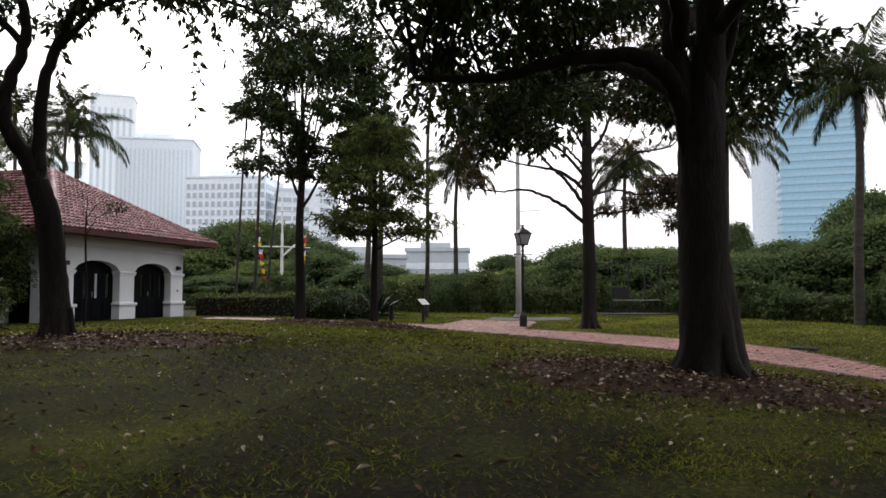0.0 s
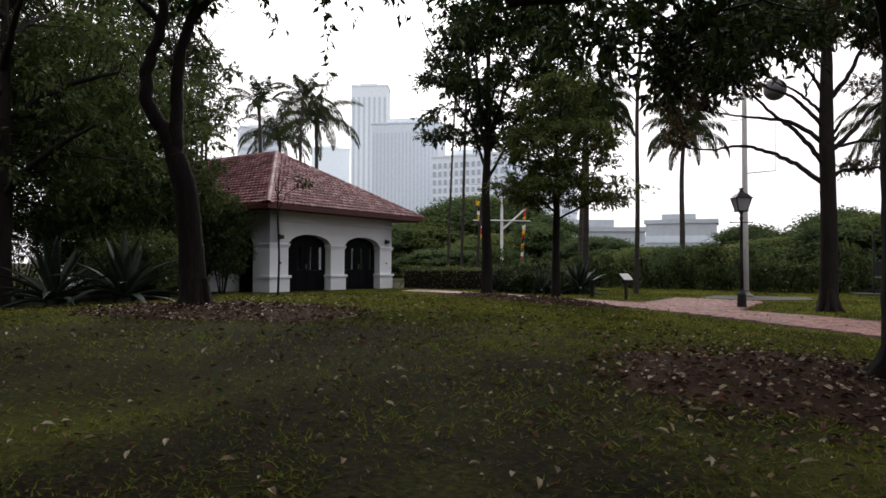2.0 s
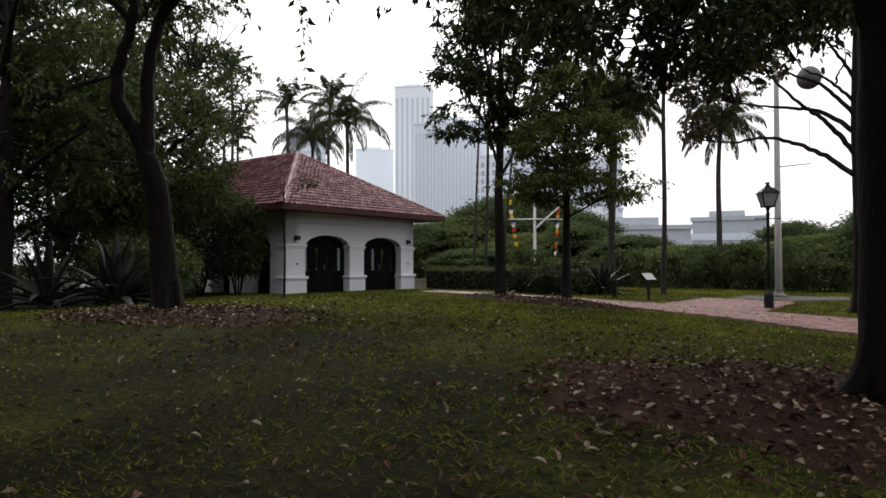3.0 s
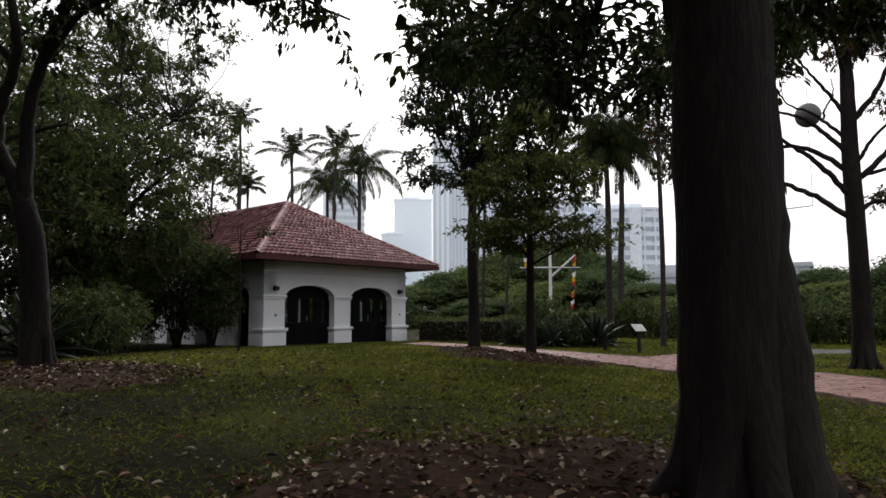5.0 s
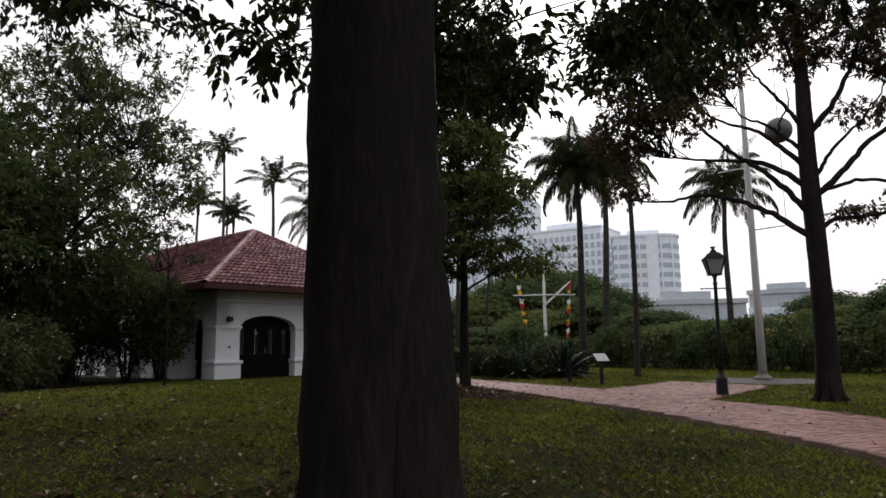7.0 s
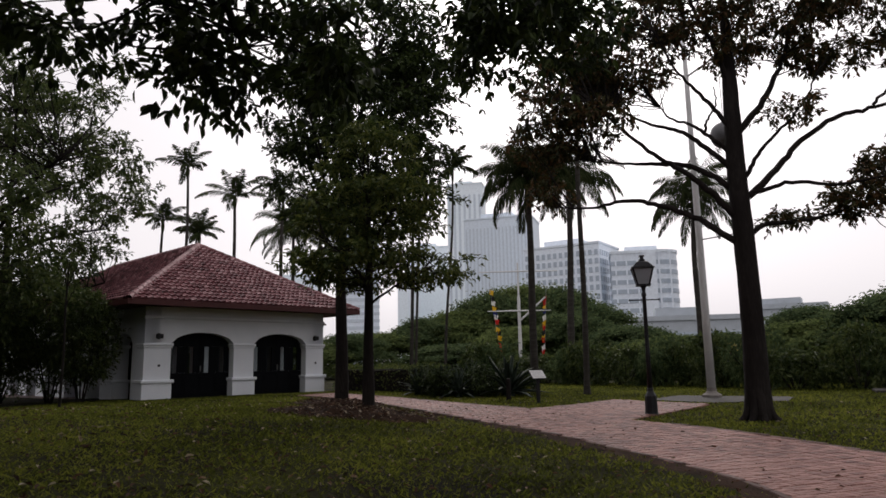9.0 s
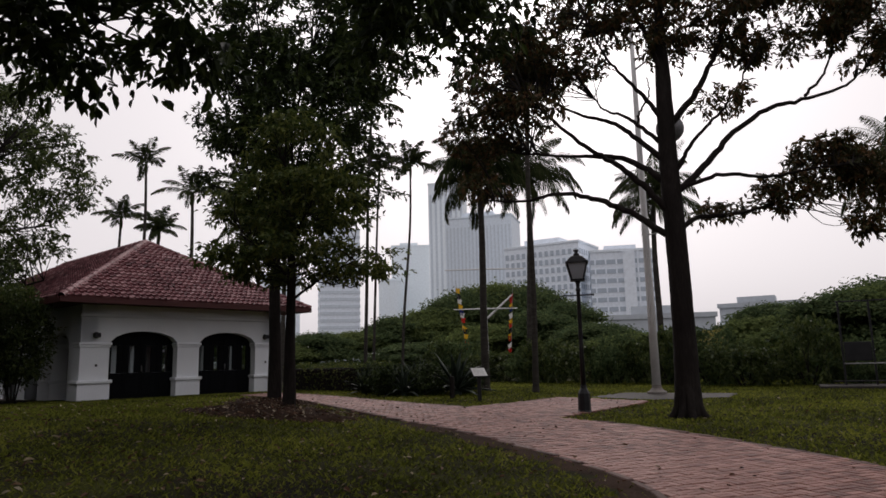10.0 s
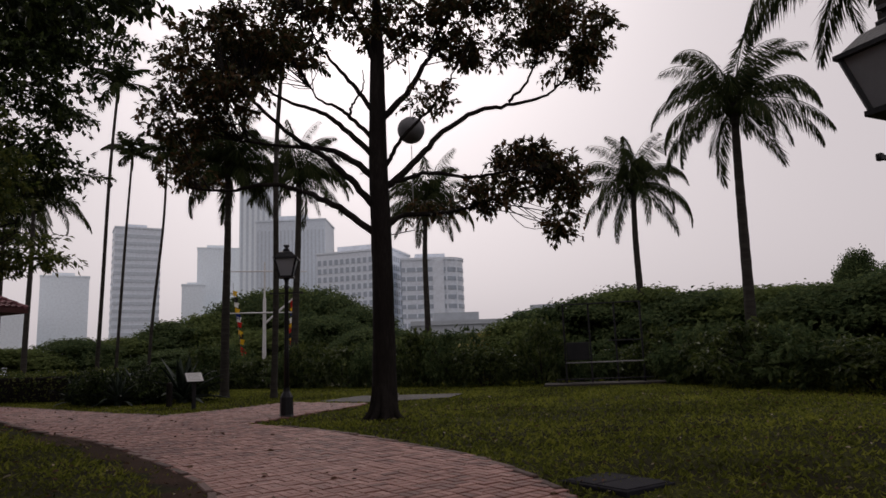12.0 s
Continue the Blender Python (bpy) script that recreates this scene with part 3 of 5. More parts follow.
# ---- trees ----
def tree(name, base, label, trunk, limbs, masses, leaf, mat, bark, seed, clump=0.7, twigs=9, per=6, droop=0.25, sprays=(), category="tree", group="", fine=False, flat=0.7):
    """A tree. trunk: (points, radii); limbs: lists of (points, r0, r1); masses: (centre, radii, clumps). All from the base."""
    rng = np.random.default_rng(seed)
    root = thing(name, base, label, category, group)
    g = Geo()
    pts, rad = trunk
    line = bend(pts, 6)
    rr = np.interp(np.linspace(0, 1, len(line)), np.linspace(0, 1, len(rad)), rad)
    g.tube(line, rr, 14, 0.05, rng)
    for k in range(7):
        a = k * 2 * math.pi / 7 + rng.uniform(-0.3, 0.3)
        r = rad[0]
        g.tube(bend([(pts[0][0] + math.cos(a) * r * 0.45, pts[0][1] + math.sin(a) * r * 0.45, pts[0][2] + r * 2.2), (pts[0][0] + math.cos(a) * r * 0.85, pts[0][1] + math.sin(a) * r * 0.85, pts[0][2] + r * 0.7), (pts[0][0] + math.cos(a) * r * 1.9, pts[0][1] + math.sin(a) * r * 1.9, pts[0][2] - 0.08)], 4), np.linspace(r * 0.35, r * 0.18, 9), 6)
    link("trunk", g.mesh("trunk", bark), root)
    nodes = [line[len(line) // 2 :]]
    for pts, r0, r1 in limbs:
        ln = bend(pts, 6)
        ln[1:-1] += rng.normal(size=(len(ln) - 2, 3)) * 0.012
        g = Geo()
        g.tube(ln, np.linspace(r0, r1, len(ln)), 8, 0.05, rng)
        link("branch", g.mesh("branch", bark), root)
        nodes.append(ln[2:])
    nodes = np.vstack(nodes)
    centres = np.vstack([in_ellipsoid(rng, c, r, n) for c, r, n in masses])
    g = Geo()
    for c in centres:
        d = np.linalg.norm(nodes - c, axis=1) + np.maximum(0, nodes[:, 2] - c[2]) * 1.5 + rng.uniform(0, 0.9, len(nodes))
        p = nodes[np.argmin(d)]
        mid = (p + c) / 2 + rng.normal(size=3) * 0.12 * np.linalg.norm(c - p) + np.array([0, 0, 0.06 * np.linalg.norm(c - p)])
        L = np.linalg.norm(c - p)
        g.tube(bend([p, mid, c], 3), np.linspace(0.008 + 0.006 * min(L, 4), 0.005, 7), 4)
    tagged(link("branchwork", g.mesh("branchwork", bark), root), kind="stuff")
    V, F = clump_leaves(rng, centres, clump, twigs, per, leaf, droop, flat, fine)
    if sprays:
        Vs, Fs, n = [V], [F], len(V)
        gs = Geo()
        for p, q, sag in sprays:
            p, q = np.array(p, float), np.array(q, float)
            ln = bend([p, (p + q) / 2 + np.array([0, 0, sag]), q], 12)
            gs.tube(ln, np.linspace(0.014, 0.004, len(ln)), 4)
            k = rng.integers(6, len(ln), 44)
            pos = ln[k] + rng.normal(size=(len(k), 3)) * 0.06
            dd = rng.normal(size=(len(k), 3)) * 0.45 + np.array([0, 0, -0.8])
            l = rng.uniform(0.13, 0.23, len(k))
            v, f = leaves(pos, dd, unit(rng, len(k)) + np.array([0.5, 0.5, 0]), l, l * 0.4, 0.25, fine)
            Vs.append(v)
            Fs.append(f + n)
            n += len(v)
        tagged(link("hanging_branchwork", gs.mesh("hanging_branchwork", bark), root), kind="stuff")
        V, F = np.vstack(Vs), np.vstack(Fs)
    link("crown", fastmesh("crown", V, F, mat), root)
    return root


def big_tree():
    b = (3.84, 9.85, gh(3.84, 9.85))
    limbs = [
        ([(-0.24, 0.04, 3.8), (-0.55, 0.03, 4.25), (-1.0, -0.05, 4.45), (-1.9, -0.1, 4.4), (-2.9, -0.1, 4.15), (-4.0, -0.3, 4.1)], 0.17, 0.05),
        ([(-0.06, 0, 2.6), (-0.2, 0.03, 3.6), (-0.36, 0.08, 4.6), (-0.46, 0.15, 5.6), (-0.9, 0.5, 7.0), (-1.6, 1.0, 8.6)], 0.21, 0.08),
        ([(0.0, 0, 2.4), (0.09, 0.03, 4.0), (0.16, 0.06, 5.6), (0.3, 0.3, 6.8), (0.9, 0.9, 8.2), (1.2, 1.2, 9.4)], 0.25, 0.1),
        ([(0.22, 0.1, 4.1), (0.42, 0.1, 4.6), (0.62, 0.2, 5.2), (1.3, 0.4, 6.2), (2.6, 0.7, 6.8)], 0.1, 0.03),
        ([(-0.3, 0.2, 4.0), (-0.9, 1.4, 4.8), (-1.6, 3.0, 5.1), (-2.5, 4.7, 4.8)], 0.12, 0.035),
        ([(0.2, 0.2, 4.6), (0.8, 1.6, 5.4), (1.6, 3.4, 6.0), (2.2, 5.0, 6.2)], 0.12, 0.035),
        ([(-0.3, -0.1, 4.6), (-0.8, -1.4, 5.4), (-1.6, -3.0, 6.1), (-2.4, -4.2, 6.4)], 0.13, 0.04),
        ([(0.2, -0.1, 4.8), (0.8, -1.2, 5.7), (1.4, -2.6, 6.4), (2.2, -3.8, 6.7)], 0.12, 0.04),
        ([(0.3, -0.1, -0.1), (0.25, -0.05, 0.6), (0.19, 0.02, 1.6), (0.1, 0.04, 2.6), (0.0, 0.04, 3.3)], 0.23, 0.06),
        ([(0.1, 0.2, 5.0), (0.0, 2.6, 6.4), (-0.4, 5.6, 7.0), (-0.8, 9.0, 6.6)], 0.12, 0.03),
    ]
    masses = [
        ((-1.0, 0.2, 8.2), (5.2, 6.0, 2.5), 300),
        ((-3.0, 0.3, 5.3), (1.8, 1.6, 0.7), 34),
        ((-2.4, 4.7, 4.8), (1.4, 1.2, 0.6), 24),
        ((-3.2, 3.0, 5.1), (1.3, 1.2, 0.6), 16),
        ((1.7, 4.0, 5.5), (2.0, 1.8, 0.9), 70),
        ((-0.8, 9.1, 6.4), (1.3, 1.3, 0.75), 46),
        ((1.9, 0.8, 6.4), (1.2, 1.4, 0.8), 22),
        ((-1.2, 1.8, 5.8), (2.0, 1.5, 0.7), 12),
        ((-1.6, -2.6, 6.4), (2.2, 1.8, 0.9), 45),
        ((1.2, -1.6, 6.2), (1.8, 1.6, 0.8), 32),
    ]
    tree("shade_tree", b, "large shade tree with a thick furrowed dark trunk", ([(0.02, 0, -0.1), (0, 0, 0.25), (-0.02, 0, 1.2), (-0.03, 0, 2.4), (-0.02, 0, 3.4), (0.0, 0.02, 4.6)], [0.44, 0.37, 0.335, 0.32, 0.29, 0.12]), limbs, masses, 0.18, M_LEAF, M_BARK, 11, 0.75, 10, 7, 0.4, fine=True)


def lateral(yaw):
    a = radians(yaw)
    return np.array([math.cos(a), math.sin(a), 0]), np.array([-math.sin(a), math.cos(a), 0])


def spread_tree():
    """The open tree beyond the walk, with long arching limbs."""
    b = (5.0, 25.9, gh(5.0, 25.9))
    R, D = lateral(19.8)
    z0 = b[2]

    def L(pts, depth):
        n = len(pts)
        return [tuple(R * s + D * (depth * k / (n - 1)) + np.array([0, 0, z - z0])) for k, (s, z) in enumerate(pts)]

    limbs = [
        (L([(0.0, 4.2), (-0.87, 4.87), (-1.72, 5.3), (-2.44, 5.49), (-3.3, 5.4), (-4.2, 5.5)], 0.6), 0.085, 0.022),
        (L([(0.0, 4.7), (-0.62, 5.46), (-1.17, 5.92), (-1.84, 6.37), (-2.63, 7.09), (-3.2, 7.7)], -0.7), 0.085, 0.022),
        (L([(0.0, 5.45), (-0.86, 6.17), (-1.59, 6.37), (-2.32, 6.51), (-3.3, 6.7)], 0.9), 0.08, 0.022),
        (L([(0.0, 5.9), (-0.73, 6.62), (-1.22, 6.95), (-1.96, 7.18), (-2.8, 7.7)], -0.4), 0.07, 0.02),
        (L([(0.0, 6.3), (-0.6, 6.95), (-0.97, 7.28), (-1.34, 7.48), (-1.55, 7.9)], 0.5), 0.055, 0.015),
        (L([(-0.62, 6.95), (-0.53, 7.28), (-0.3, 7.66), (-0.32, 8.1)], 0.15), 0.035, 0.012),
        (L([(0.0, 6.9), (-0.46, 7.55), (-0.83, 7.95), (-1.21, 8.4), (-1.7, 9.4)], -0.5), 0.065, 0.02),
        (L([(0.05, 5.2), (0.75, 5.83), (1.34, 6.48), (2.2, 7.07), (2.99, 7.27), (3.85, 7.47), (4.4, 7.9)], 0.3), 0.085, 0.022),
        (L([(0.05, 6.8), (0.68, 7.54), (1.08, 8.22), (1.36, 8.77), (1.75, 9.7), (2.3, 10.6)], 0.6), 0.08, 0.02),
        (L([(0.05, 4.35), (0.45, 4.66), (0.96, 4.73), (1.6, 4.8), (2.35, 5.0), (3.0, 5.3)], 0.5), 0.07, 0.02),
        (L([(0.3, 5.42), (1.12, 5.56), (1.99, 5.4), (2.63, 5.45), (3.5, 5.5)], -0.7), 0.055, 0.016),
        (L([(0.05, 5.6), (0.3, 6.0), (0.52, 6.35), (0.97, 6.81), (1.43, 7.3), (1.8, 8.0)], -0.4), 0.055, 0.015),
        (L([(0.05, 7.9), (-0.3, 8.9), (-0.8, 10.0), (-1.1, 11.2)], -0.7), 0.07, 0.02),
        (L([(2.99, 7.27), (3.4, 7.7), (3.7, 8.3), (3.9, 8.8)], 0.2), 0.035, 0.012),
    ]
    W = lambda s, z, d=0.0: tuple(R * s + D * d + np.array([0, 0, z - z0]))
    masses = [
        (W(0.4, 10.9), (3.2, 2.4, 1.5), 150),
        (W(0.3, 9.3), (1.7, 1.5, 0.6), 34),
        (W(2.7, 9.3), (1.6, 1.3, 0.95), 62),
        (W(4.4, 8.9), (1.2, 1.0, 0.75), 44),
        (W(4.6, 8.1), (0.55, 0.6, 0.3), 8),
        (W(1.3, 7.3, -0.4), (0.8, 0.6, 0.35), 6),
        (W(-2.4, 9.0, 0.2), (1.4, 1.3, 0.9), 52),
        (W(-3.7, 8.5, 0.6), (1.3, 1.2, 1.1), 62),
        (W(-4.3, 7.2, 0.6), (0.8, 0.9, 0.7), 24),
        (W(-3.0, 7.3, -0.5), (0.7, 0.7, 0.45), 12),
        (W(-4.3, 5.8, 0.6), (0.5, 0.6, 0.4), 8),
        (W(2.5, 5.2, 0.2), (0.8, 0.7, 0.35), 15),
        (W(3.35, 5.75, 0.1), (0.75, 0.7, 0.55), 26),
        (W(4.15, 5.55, 0.2), (0.6, 0.6, 0.5), 20),
        (W(3.95, 4.55, 0.3), (0.4, 0.4, 0.28), 8),
        (W(1.2, 4.95, 0.4), (0.6, 0.5, 0.25), 5),
    ]
    tree("spreading_tree", b, "open-crowned tree with a dark trunk and long arching limbs", ([(0, 0, -0.1), (0.02, 0, 0.5), (0.04, 0, 2.0), (0.03, 0, 3.9), (0.0, 0, 5.5), (0.02, 0, 7.5), (0.05, 0, 10.5)], [0.33, 0.26, 0.225, 0.215, 0.2, 0.165, 0.05]), limbs, masses, 0.15, M_LEAF_OLD, M_BARK, 21, 0.46, 10, 8, 0.35)


def upright_tree():
    b = (-5.44, 24.38, gh(-5.44, 24.38))
    limbs = []
    r = random.Random(5)
    for k in range(11):
        a = k * 2.4
        e = r.uniform(1.0, 2.4)
        z = 4.0 + 0.28 * k
        limbs.append(([(0, 0, z), (math.cos(a) * e * 0.45, math.sin(a) * e * 0.45, z + 1.6), (math.cos(a) * e, math.sin(a) * e, z + 3.6 + r.uniform(0, 1.5))], 0.06, 0.018))
    masses = [((0.45, 0.2, 8.2), (2.7, 2.7, 2.2), 120), ((0.4, 0.2, 10.6), (2.4, 2.4, 2.0), 90), ((2.4, 1.2, 9.9), (1.4, 1.4, 1.0), 24), ((-1.0, 0.2, 6.0), (1.4, 1.4, 0.7), 20), ((1.4, 0.6, 5.9), (1.7, 1.6, 0.9), 30)]
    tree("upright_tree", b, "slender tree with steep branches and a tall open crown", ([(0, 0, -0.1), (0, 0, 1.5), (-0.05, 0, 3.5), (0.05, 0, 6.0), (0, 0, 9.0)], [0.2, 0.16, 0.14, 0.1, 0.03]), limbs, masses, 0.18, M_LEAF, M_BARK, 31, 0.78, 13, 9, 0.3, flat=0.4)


def small_tree():
    b = (-2.42, 21.69, gh(-2.42, 21.69))
    limbs = []
    r = random.Random(6)
    for k in range(12):
        a = k * 2.4
        e = r.uniform(1.3, 1.9) * (1.0 if k < 8 else 0.6)
        z = 2.4 + 0.24 * k
        limbs.append(([(0, 0, z), (math.cos(a) * e * 0.5, math.sin(a) * e * 0.5, z + 0.45), (math.cos(a) * e, math.sin(a) * e, z + 0.75)], 0.035, 0.012))
    masses = [((0.2, 0.1, 3.3), (2.1, 2.1, 0.5), 70), ((0.05, 0, 4.6), (1.75, 1.75, 0.8), 75), ((0.1, 0, 5.8), (1.15, 1.15, 0.8), 36)]
    tree("small_tree", b, "small round-crowned tree with layered green leaves", ([(0, 0, -0.1), (0, 0, 1.4), (0.02, 0, 3.0), (0, 0, 6.0)], [0.15, 0.11, 0.09, 0.02]), limbs, masses, 0.14, M_LEAF_LIGHT, M_BARK, 41, 0.62, 12, 8, 0.25, flat=0.35)


def forked_tree():
    b = (-6.1, 11.18, gh(-6.1, 11.18))
    R, D = lateral(24.6)
    z0 = b[2]
    W = lambda s, z, d=0.0: tuple(R * s + D * d + np.array([0, 0, z - z0]))
    limbs = [
        ([W(-0.36, 3.5), W(-0.5, 3.9), W(-0.78, 4.35), W(-0.86, 4.9), W(-0.68, 5.5), W(-0.6, 6.2), W(-0.9, 7.4), W(-1.2, 8.6)], 0.15, 0.05),
        ([W(-0.34, 3.4), W(-0.36, 4.2), W(-0.3, 5.2), W(-0.05, 6.1), W(0.3, 7.0), W(0.7, 8.2)], 0.13, 0.05),
        ([W(-0.2, 5.7), W(0.6, 6.7), W(1.8, 7.3, 0.6), W(3.2, 7.4, 1.2), W(4.4, 7.0, 1.6)], 0.07, 0.02),
        ([W(0.1, 6.4), W(0.8, 7.4), W(1.6, 8.0, 2.0), W(2.4, 8.0, 3.6)], 0.06, 0.02),
        ([W(-0.65, 5.8), W(-1.6, 6.8), W(-2.8, 7.6)], 0.06, 0.02),
        # Unseen limb, added to carry the canopy that shades the near lawn.
        ([W(0.6, 7.9), (1.4, -1.6, 8.2), (2.4, -4.0, 8.8), (3.6, -7.0, 9.0)], 0.06, 0.02),
    ]
    # Last mass: out-of-view canopy added to darken the ground below it.
    masses = [(W(-0.5, 8.4), (2.6, 2.4, 1.2), 60), (W(1.4, 8.2, 0.8), (2.0, 1.8, 0.9), 34), (W(-0.3, 6.6), (1.0, 1.0, 0.4), 9), (W(2.8, 7.6, 1.4), (1.4, 1.2, 0.4), 12), ((3.4, -6.4, 9.0), (4.6, 3.4, 1.0), 80)]
    sprays = [
        (W(0.4, 6.8), W(1.3, 5.7, 0.2), 0.35), (W(1.6, 7.3, 0.5), W(2.6, 6.2, 0.6), 0.3), (W(2.4, 7.4, 0.9), W(3.5, 6.2, 1.0), 0.35),
        (W(1.9, 7.3, 0.6), W(2.1, 5.1, 0.8), 0.3), (W(3.8, 7.2, 1.4), W(4.6, 5.7, 1.5), 0.4), (W(0.0, 6.4), W(-0.2, 5.4, 0.4), 0.2), (W(1.0, 7.1), W(2.0, 6.3, 0.0), 0.25),
    ]
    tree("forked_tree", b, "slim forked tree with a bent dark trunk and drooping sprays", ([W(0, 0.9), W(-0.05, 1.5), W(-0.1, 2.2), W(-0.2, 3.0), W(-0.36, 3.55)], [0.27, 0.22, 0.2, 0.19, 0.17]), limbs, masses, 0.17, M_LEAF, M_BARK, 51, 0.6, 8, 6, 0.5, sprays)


def dense_tree(x, y, h, r, seed, low=1.2, n=260, mat=None, over=()):
    rng = np.random.default_rng(seed)
    b = (x, y, gh(x, y))
    limbs = []
    for k in range(8):
        a = k * 2.4 + seed
        z = low + 0.8 + k * (h - low) * 0.07
        limbs.append(([(0, 0, z), (math.cos(a) * r * 0.4, math.sin(a) * r * 0.4, z + 1.0), (math.cos(a) * r * 0.8, math.sin(a) * r * 0.8, z + 1.6)], 0.1, 0.03))
    masses = [((0, 0, (h + low) / 2), (r, r, (h - low) / 2), n)]
    for k in range(5):
        a = rng.uniform(0, 6.28)
        masses.append(((math.cos(a) * r * 0.6, math.sin(a) * r * 0.6, rng.uniform(low + 1, h - 1.5)), (r * 0.55, r * 0.55, 1.3), 24))
    masses += list(over)
    return tree("leafy_tree", b, "dense dark-leaved tree in deep shade; those behind the start added to cast it", ([(0, 0, -0.1), (0.1, 0, 1.5), (0, 0.1, 3.5), (0, 0, h * 0.8)], [0.26, 0.2, 0.16, 0.04]), limbs, masses, 0.2, mat or M_SHADE, M_BARK, seed, 0.8, 11, 8, 0.3)


big_tree()
spread_tree()
upright_tree()
small_tree()
forked_tree()
dense_tree(-21.5, 23.0, 14.5, 5.0, 61, 1.2, 340)
dense_tree(-16.2, 19.4, 8.0, 3.0, 62, 2.2, 140)
dense_tree(-13.6, 13.0, 10.5, 3.2, 63, 1.8, 60)
dense_tree(-18.5, 15.5, 12.0, 4.2, 64, 1.0, 95)
# Four unseen trees around the start, added only to shade the near lawn.
dense_tree(-6.0, -3.2, 11.0, 5.0, 65, 5.0, 330)
dense_tree(6.2, -2.4, 11.0, 4.6, 66, 5.0, 300)
dense_tree(-10.5, 4.0, 11.0, 5.0, 67, 4.0, 300)
# Its extra masses are added canopy above the start, out of view.
dense_tree(-1.5, -2.2, 11.5, 6.2, 68, 6.2, 380, None, [((-1.0, 4.6, 8.8), (6.5, 3.6, 1.6), 330), ((-5.0, 6.0, 8.8), (4.0, 3.0, 1.4), 150)])


def sapling():
    b = (-10.3, 19.25, gh(-10.3, 19.25))
    limbs = [([(0, 0, 2.6), (0.25, 0.1, 3.1), (0.75, 0.2, 3.35)], 0.014, 0.005), ([(0.02, 0, 2.9), (-0.15, 0, 3.4), (-0.2, 0.1, 3.9)], 0.014, 0.005), ([(0, 0, 3.1), (0.3, 0, 3.5), (0.9, 0.2, 3.7)], 0.012, 0.004)]
    tree("sapling", b, "thin bare sapling with a few leaves at the top", ([(0, 0, -0.1), (0.03, 0, 1.2), (-0.03, 0, 2.6), (0, 0, 3.7)], [0.035, 0.03, 0.025, 0.008]), limbs, [((0.8, 0.2, 3.5), (0.25, 0.2, 0.15), 5)], 0.12, M_LEAF, M_BARK, 71, 0.2, 4, 4, 0.3)


sapling()


def shrub(x, y, r, h, seed, mat, label, n=90, leaf=0.13, name="shrub", z=None, low=0.0):
    rng = np.random.default_rng(seed)
    root = thing(name, (x, y, gh(x, y) if z is None else z), label, "shrub", "shrubs")
    c = in_ellipsoid(rng, (0, 0, (h + low) * 0.5), (r, r, (h - low) * 0.5), n, 0.3)
    c[:, 2] = np.maximum(c[:, 2], 0.12)
    g = Geo()
    for k in range(9):
        a = k * 0.7
        g.tube(bend([(math.cos(a) * 0.08, math.sin(a) * 0.08, -0.05), (math.cos(a) * r * 0.3, math.sin(a) * r * 0.3, h * 0.35), (math.cos(a) * r * 0.6, math.sin(a) * r * 0.6, h * 0.75)], 4), np.linspace(0.03, 0.008, 9), 5)
    tagged(link("stemwork", g.mesh("stemwork", M_BARK), root), kind="stuff")
    V, F = clump_leaves(rng, c, 0.16 + 0.22 * r, 8, 6, leaf, 0.2, 0.8)
    link("foliage", fastmesh("foliage", V, F, mat), root)
    return root


for k, (x, y, r, h, low) in enumerate([(-15.5, 22.9, 1.15, 4.0, 0.6), (-17.4, 22.9, 1.6, 4.4, 0.3), (-19.0, 21.5, 1.8, 4.4, 0.1), (-12.6, 16.2, 1.4, 2.0, 0), (-15.6, 17.4, 1.8, 3.2, 0.4), (-10.8, 14.6, 1.2, 1.6, 0), (-20.5, 18.5, 2.0, 3.4, 0), (-17.6, 19.6, 1.7, 3.6, 0.5), (-19.8, 22.4, 1.6, 3.4, 0.3)]):
    shrub(x, y, r, h, 70 + k, M_SHADE, "dark leafy shrub in the shade beside the house", 190 if h > 3.8 else 130, low=low)


# ---- palms ----
def frond(rng, length, lift, arch, leaflets, leaf_len, wide, hang, el=0.0):
    """A curved midrib with leaflets hanging to both sides, along +x."""
    t = np.linspace(0, 1, 12)
    a = lift - arch * t**1.35
    step = length / 11
    rib = np.stack([np.concatenate([[0], np.cumsum(step * np.cos(a[1:]))]), 0 * t, np.concatenate([[0], np.cumsum(step * np.sin(a[1:]))])], -1)
    k = np.linspace(0.1, 1, leaflets)
    px = np.stack([np.interp(k, t, rib[:, i]) for i in range(3)], -1)
    tan = np.gradient(px, axis=0)
    tan /= np.linalg.norm(tan, axis=1)[:, None]
    L = leaf_len * np.interp(k, [0.1, 0.3, 0.6, 0.85, 1.0], [0.65, 1.0, 0.95, 0.65, 0.35]) * rng.uniform(0.8, 1.12, leaflets)
    Vs, Fs, n = [], [], 0
    down = np.array([-math.sin(radians(el)), 0, -math.cos(radians(el))])
    for s in (1, -1):
        d = tan * 0.55 + np.array([0, s * 0.6, 0]) + down * hang * (0.6 + 0.6 * k[:, None]) + rng.normal(size=tan.shape) * 0.17
        v, f = leaves(px, d, np.tile([0.0, 0, 1], (leaflets, 1)), L, np.full(leaflets, wide), 0.1, False)
        Vs.append(v)
        Fs.append(f + n)
        n += len(v)
    return rib, np.vstack(Vs), np.vstack(Fs)


